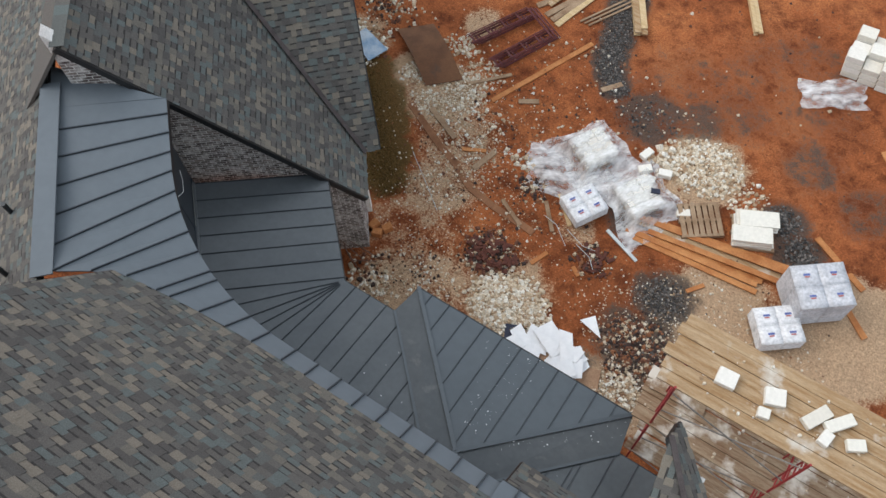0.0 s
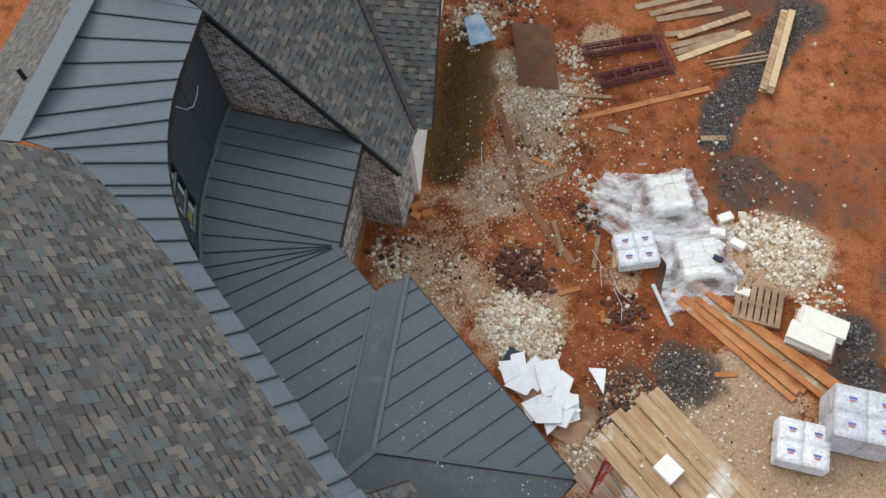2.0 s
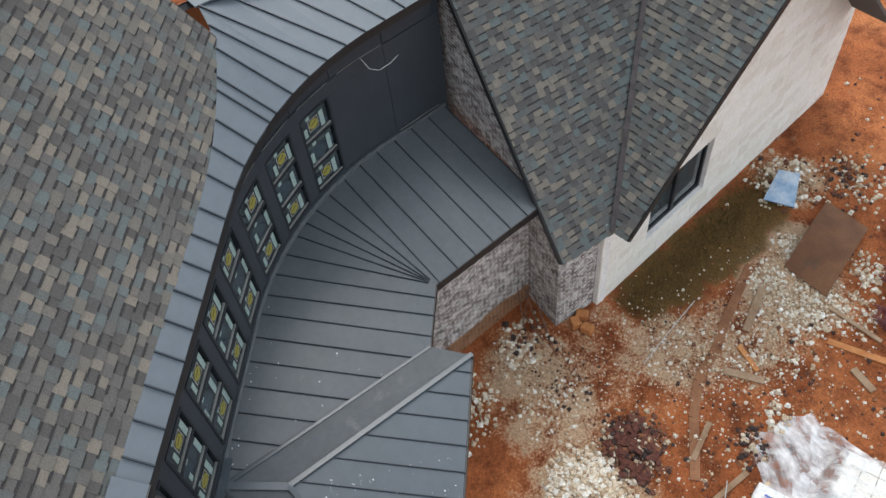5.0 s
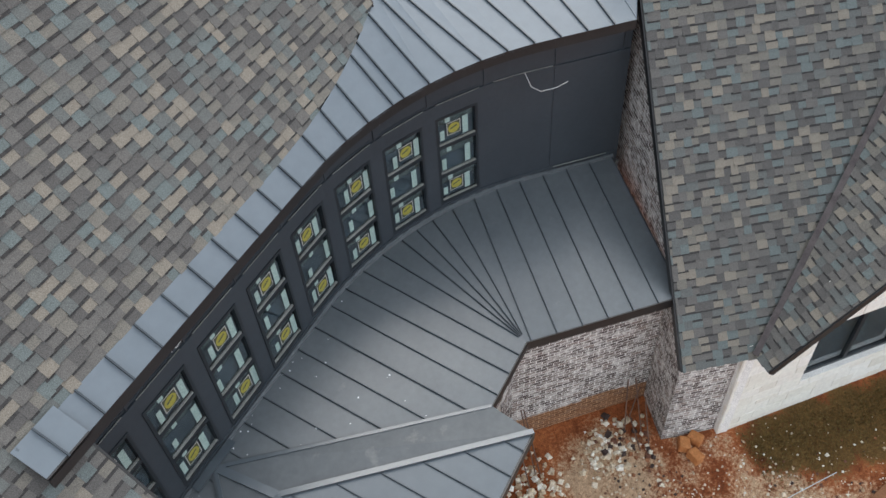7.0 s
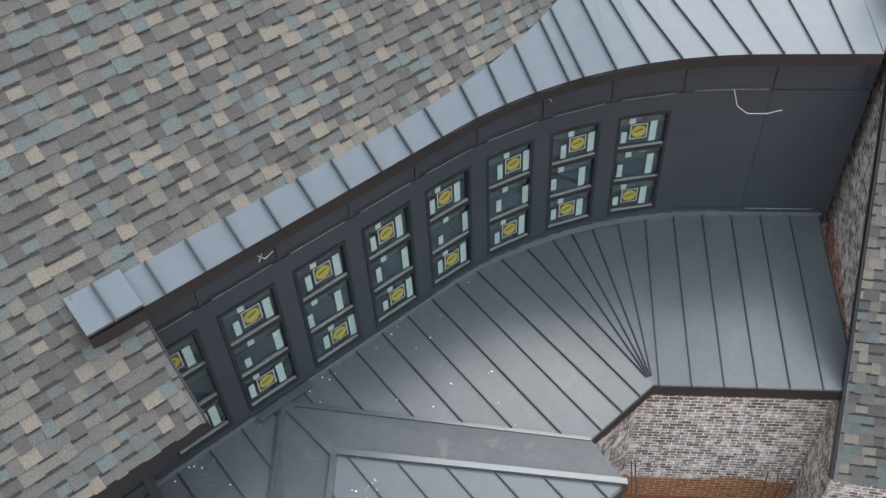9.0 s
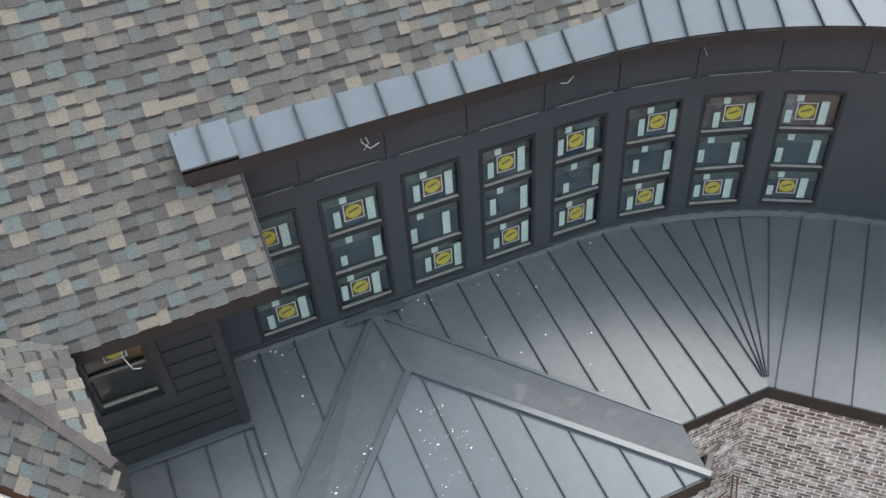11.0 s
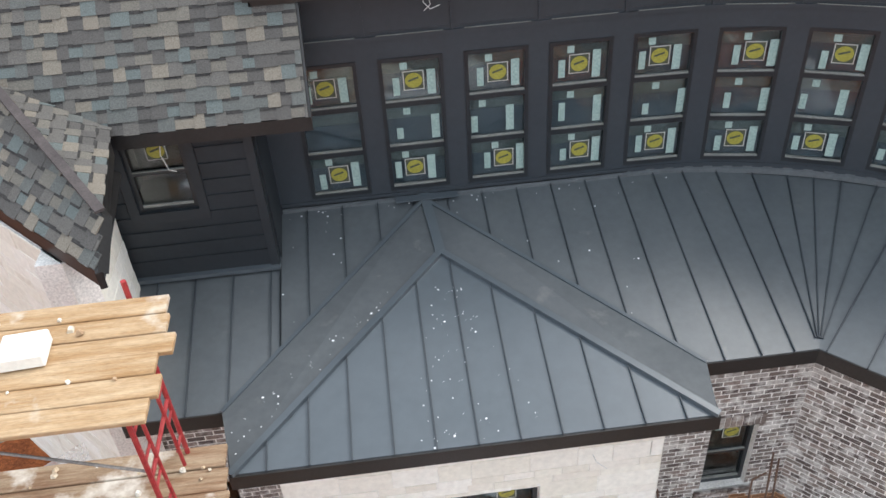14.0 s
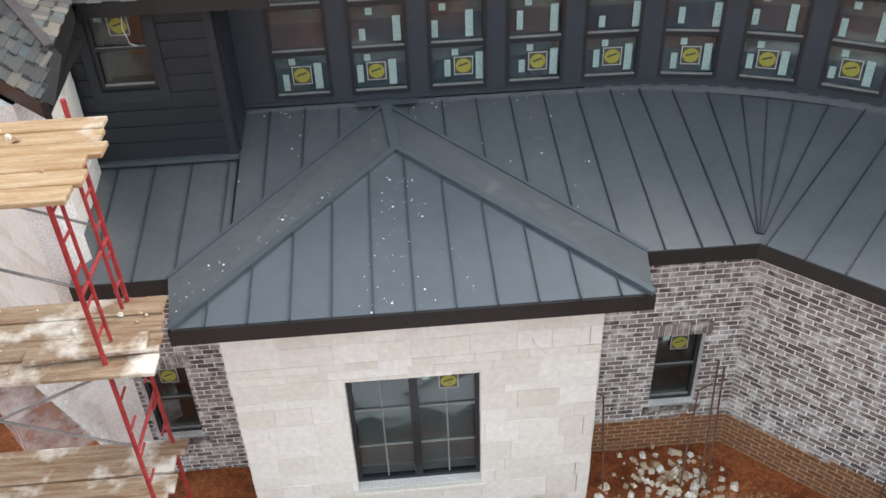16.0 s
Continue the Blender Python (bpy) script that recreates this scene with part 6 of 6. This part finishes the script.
for k in range(30):
    near = 0.5 if k < 10 else 1.0
    x, y = -0.15 + rng.uniform(-0.95, 0.85) * near, -1.5 + rng.uniform(-0.5, 0.5) * near
    w, d, turn = rng.uniform(0.45, 0.95), rng.uniform(0.3, 0.6), rng.uniform(0, 360)
    mat = M_CARD if k in (0, 3, 9) else M_PAPER
    if k == 1:
        x, y, mat = 0.85, -1.45, M_NAVY
    if k == 2:
        x, y, w, d, mat, turn = -1.1, -1.4, 0.85, 0.6, M_CARD, 20
    if k == 29:
        x, y, w, d = -0.65, -2.65, 0.6, 0.4
    poly = [(-w / 2, -d / 2, 0), (w / 2, -d / 2, 0), (w / 2 * rng.uniform(0.2, 1), d / 2, 0), (-w / 2 * rng.uniform(0.6, 1), d / 2, 0)]
    if k == 29:
        poly = poly[:3]
    ob = prism("foam_sheet" if mat is M_PAPER else "scrap_sheet", poly, (0, 0, 0.014), mat, None, "white foam board offcut in a heap" if mat is M_PAPER else "brown or dark sheet offcut in the heap", category="sheet", group="sheet offcuts")
    ob.matrix_basis = pose(x, y, soil(x, y) + 0.04 + 0.009 * k * (k < 29), rng.uniform(-5, 5), rng.uniform(-5, 5), turn)
# bent rusty plate
bm = bmesh.new()
a, b, c, d = Vector((8.8, -7.9)), Vector((8.0, -8.65)), Vector((6.15, -7.4)), Vector((6.95, -6.65))
rows = []
for k in range(11):
    t = k / 10
    p, q = a.lerp(d, t), b.lerp(c, t)
    z = GROUND_Z + 0.12 + 0.2 * math.sin(t * math.pi) - 0.05 * t
    rows.append([bm.verts.new((*p, z)), bm.verts.new((*q, z)), bm.verts.new((*q, z - 0.015)), bm.verts.new((*p, z - 0.015))])
for r0, r1 in zip(rows, rows[1:]):
    for i in range(4):
        bm.faces.new((r0[i], r0[(i + 1) % 4], r1[(i + 1) % 4], r1[i]))
bm.faces.new(rows[0][::-1])
bm.faces.new(rows[-1])
bmesh.ops.recalc_face_normals(bm, faces=bm.faces)
part("steel_plate", bm, M_RUST, None, "bent rusty steel plate lying on rubble", category="plate")
ob = prism("blue_tarp", [(8.61, -7.12, -0.45), (8.83, -6.45, -0.42), (9.78, -6.95, -0.44), (9.61, -7.41, -0.4)], (0, 0, 0.03), M_BLUE, None, "crumpled blue and grey tarp on rubble", category="tarp")


def frame_pile():
    """Scaffold frames laid flat in two arms."""
    corner = [Vector((6.75, -8.85)), Vector((5.78, -10.72)), Vector((4.62, -10.15)), Vector((5.43, -8.32))]
    for k in range(5):
        root = empty("steel_trestle", "maroon steel scaffold frame lying in a pile", "trestle", group="frames in the pile", at=(6, -9.5, GROUND_Z + 0.05 * k))
        z = GROUND_Z + 0.06 + 0.05 * k
        o = Vector((0.045 * k - 0.06, 0.07 * k - 0.1 + 0.03 * (k % 2)))
        p = [q + o for q in corner]
        for s, e in ((p[0], p[1]), (p[1], p[2]), (p[2], p[3])):
            tube("tube", (*s, z), (*e, z), 0.018, M_DARKRED, root)
        for s, e, sd in ((p[0], p[1], p[2] - p[1]), (p[3], p[2], p[1] - p[2])):
            i0, i1 = s + sd.normalized() * 0.32, e + sd.normalized() * 0.32
            tube("tube", (*i0, z), (*i1, z), 0.02, M_DARKRED, root)
            for t in (0.05, 0.3, 0.55, 0.8, 1.0):
                tube("rung", (*s.lerp(e, t), z), (*i0.lerp(i1, t), z), 0.016, M_DARKRED, root, n=6)


frame_pile()

# rusty stakes in the brick corner, with tied rods
for pts in ([(2.33, 0.3, -0.6), (2.3, 0.62, 0.88), (2.16, 0.66, 0.95)], [(3.35, 0.25, -0.6), (3.52, 0.62, 0.85), (3.7, 0.64, 0.93)], [(3.62, 0.25, -0.6), (3.7, 0.62, 1.35)], [(3.7, 0.2, -0.6), (3.78, 0.6, 1.25)],
            [(5.2, -0.9, -0.6), (5.35, -0.75, 0.9)], [(5.3, -1.2, -0.6), (5.5, -0.85, 0.8)], [(4.9, -1.3, -0.5), (5.4, -0.9, -0.3), (5.55, -0.95, 0.5)], [(5.1, -1.4, -0.5), (5.45, -1.1, 0.4)]):
    cable("stake", pts, 0.013, M_REBAR, None, "rusty bent steel rod leaning at brick", category="rod", group="rusty rods")
for pts in ([(1.9, -4.8, -0.5), (1.5, -4.7, -0.45), (1.0, -4.3, -0.48)], [(0.2, -4.6, -0.5), (0.6, -4.5, -0.42), (1.2, -4.75, -0.5)], [(0.0, -4.0, -0.5), (0.3, -4.3, -0.4), (0.8, -4.5, -0.5)], [(6.0, -4.6, -0.5), (5.2, -4.0, -0.46), (4.4, -3.4, -0.5)]):
    cable("wire", pts, 0.008, M_PALEBOARD, None, "pale wire lying on the clay", category="wire", group="ground wires")
# cable tails out of the wall
for pts in ([(0.0, 3.5, 6.45), (-0.02, 3.36, 6.36), (0.05, 3.3, 6.3), (0.16, 3.3, 6.34)], [(0.02, 3.5, 6.45), (0.06, 3.38, 6.32), (-0.02, 3.32, 6.28)], [(2.62, 3.5, 6.5), (2.6, 3.38, 6.4), (2.5, 3.34, 6.36), (2.42, 3.36, 6.37)],
            [(6.55, 1.9, 6.0), (6.45, 1.75, 5.86), (6.48, 1.6, 5.8), (6.66, 1.42, 5.8), (6.82, 1.3, 5.84)], [(-2.98, 2.6, 5.5), (-3.0, 2.5, 5.3), (-2.95, 2.48, 5.12), (-2.88, 2.5, 5.08)], [(4.3, 3.25, 6.4), (4.26, 3.1, 6.34)], [(0.1, 0.18, 2.75), (0.11, 0.1, 2.7), (0.16, 0.1, 2.66)], [(1.28, 0.18, 2.35), (1.3, 0.1, 2.32), (1.42, 0.08, 2.2)], [(-1.05, 0.18, 2.8), (-1.05, 0.08, 2.76), (-1.0, 0.07, 2.74)]):
    cable("cable_tail", pts, 0.005, M_WIRE, None, "short white cable tail out of the wall", category="cable", group="cable tails")
# stones left on the scaffold
for x, y, w, d, r in ((-4.3, -0.75, 0.34, 0.3, 20), (-5.0, -0.8, 0.5, 0.22, 60), (-5.35, -0.9, 0.5, 0.2, 50), (-5.25, -0.55, 0.26, 0.18, 80), (-4.25, -0.4, 0.2, 0.18, 10), (-3.5, -0.62, 0.34, 0.3, 4), (-5.7, -0.7, 0.3, 0.2, 30)):
    b = box("stone_block", (-w / 2, -d / 2, 0), (w, 0, 0), (0, d, 0), (0, 0, 0.12), M_STONE_OB, None, "cut limestone block on the scaffold deck", 0.01, category="stone block", group="blocks on the scaffold")
    b.matrix_basis = pose(x, y, 5.483, 0, 0, r)
rng = random.Random(3)
verts, faces = [], []
for k in range(90):
    x, y, z = rng.uniform(-6.5, -2.6), rng.uniform(-1.3, -0.2), rng.choice((5.49, 3.43))
    if z < 5:
        y = rng.uniform(-0.95, 0.0)
    r = rng.choice((0.012, 0.02, 0.035))
    i = len(verts)
    verts += [p + Vector((x, y, z)) for p in lump(rng, r)]
    faces += [tuple(i + q for q in f) for f in BOX_F]
raw("stone_chips", verts, faces, M_RUBBLE, None, "stone chips and mortar crumbs on planks", category="rubble", kind="stuff")

# dry grass strip along the stone wall
rng = random.Random(44)
verts, faces = [], []
for k in range(5200):
    t, o = rng.random(), rng.gauss(0.65, 0.35)
    if not 0.05 < o < 1.5:
        continue
    p = S0 + SU * (0.3 + t * 5.5) + Vector((SU.y, -SU.x)) * o
    z, h, a = soil(p.x, p.y), rng.uniform(0.03, 0.09), rng.uniform(0, math.tau)
    dx, dy = math.cos(a) * 0.012, math.sin(a) * 0.012
    lx, ly = rng.uniform(-0.06, 0.06), rng.uniform(-0.06, 0.06)
    i = len(verts)
    verts += [(p.x - dx, p.y - dy, z - 0.01), (p.x + dx, p.y + dy, z - 0.01), (p.x + lx, p.y + ly, z + h)]
    faces.append((i, i + 1, i + 2))
raw("dry_grass", verts, faces, M_GRASS, None, "short dry yellow grass along the wall", category="grass", kind="stuff")


# ---------------------------------------------------------------- single bricks, stones and shingles
def place_pieces():
    for name, pts, faces, mat, parent in PIECES:
        me = bpy.data.meshes.new(name)
        me.from_pydata([tuple(p) for p in pts], [], faces)
        add_mesh(name, me, mat, parent)


place_pieces()
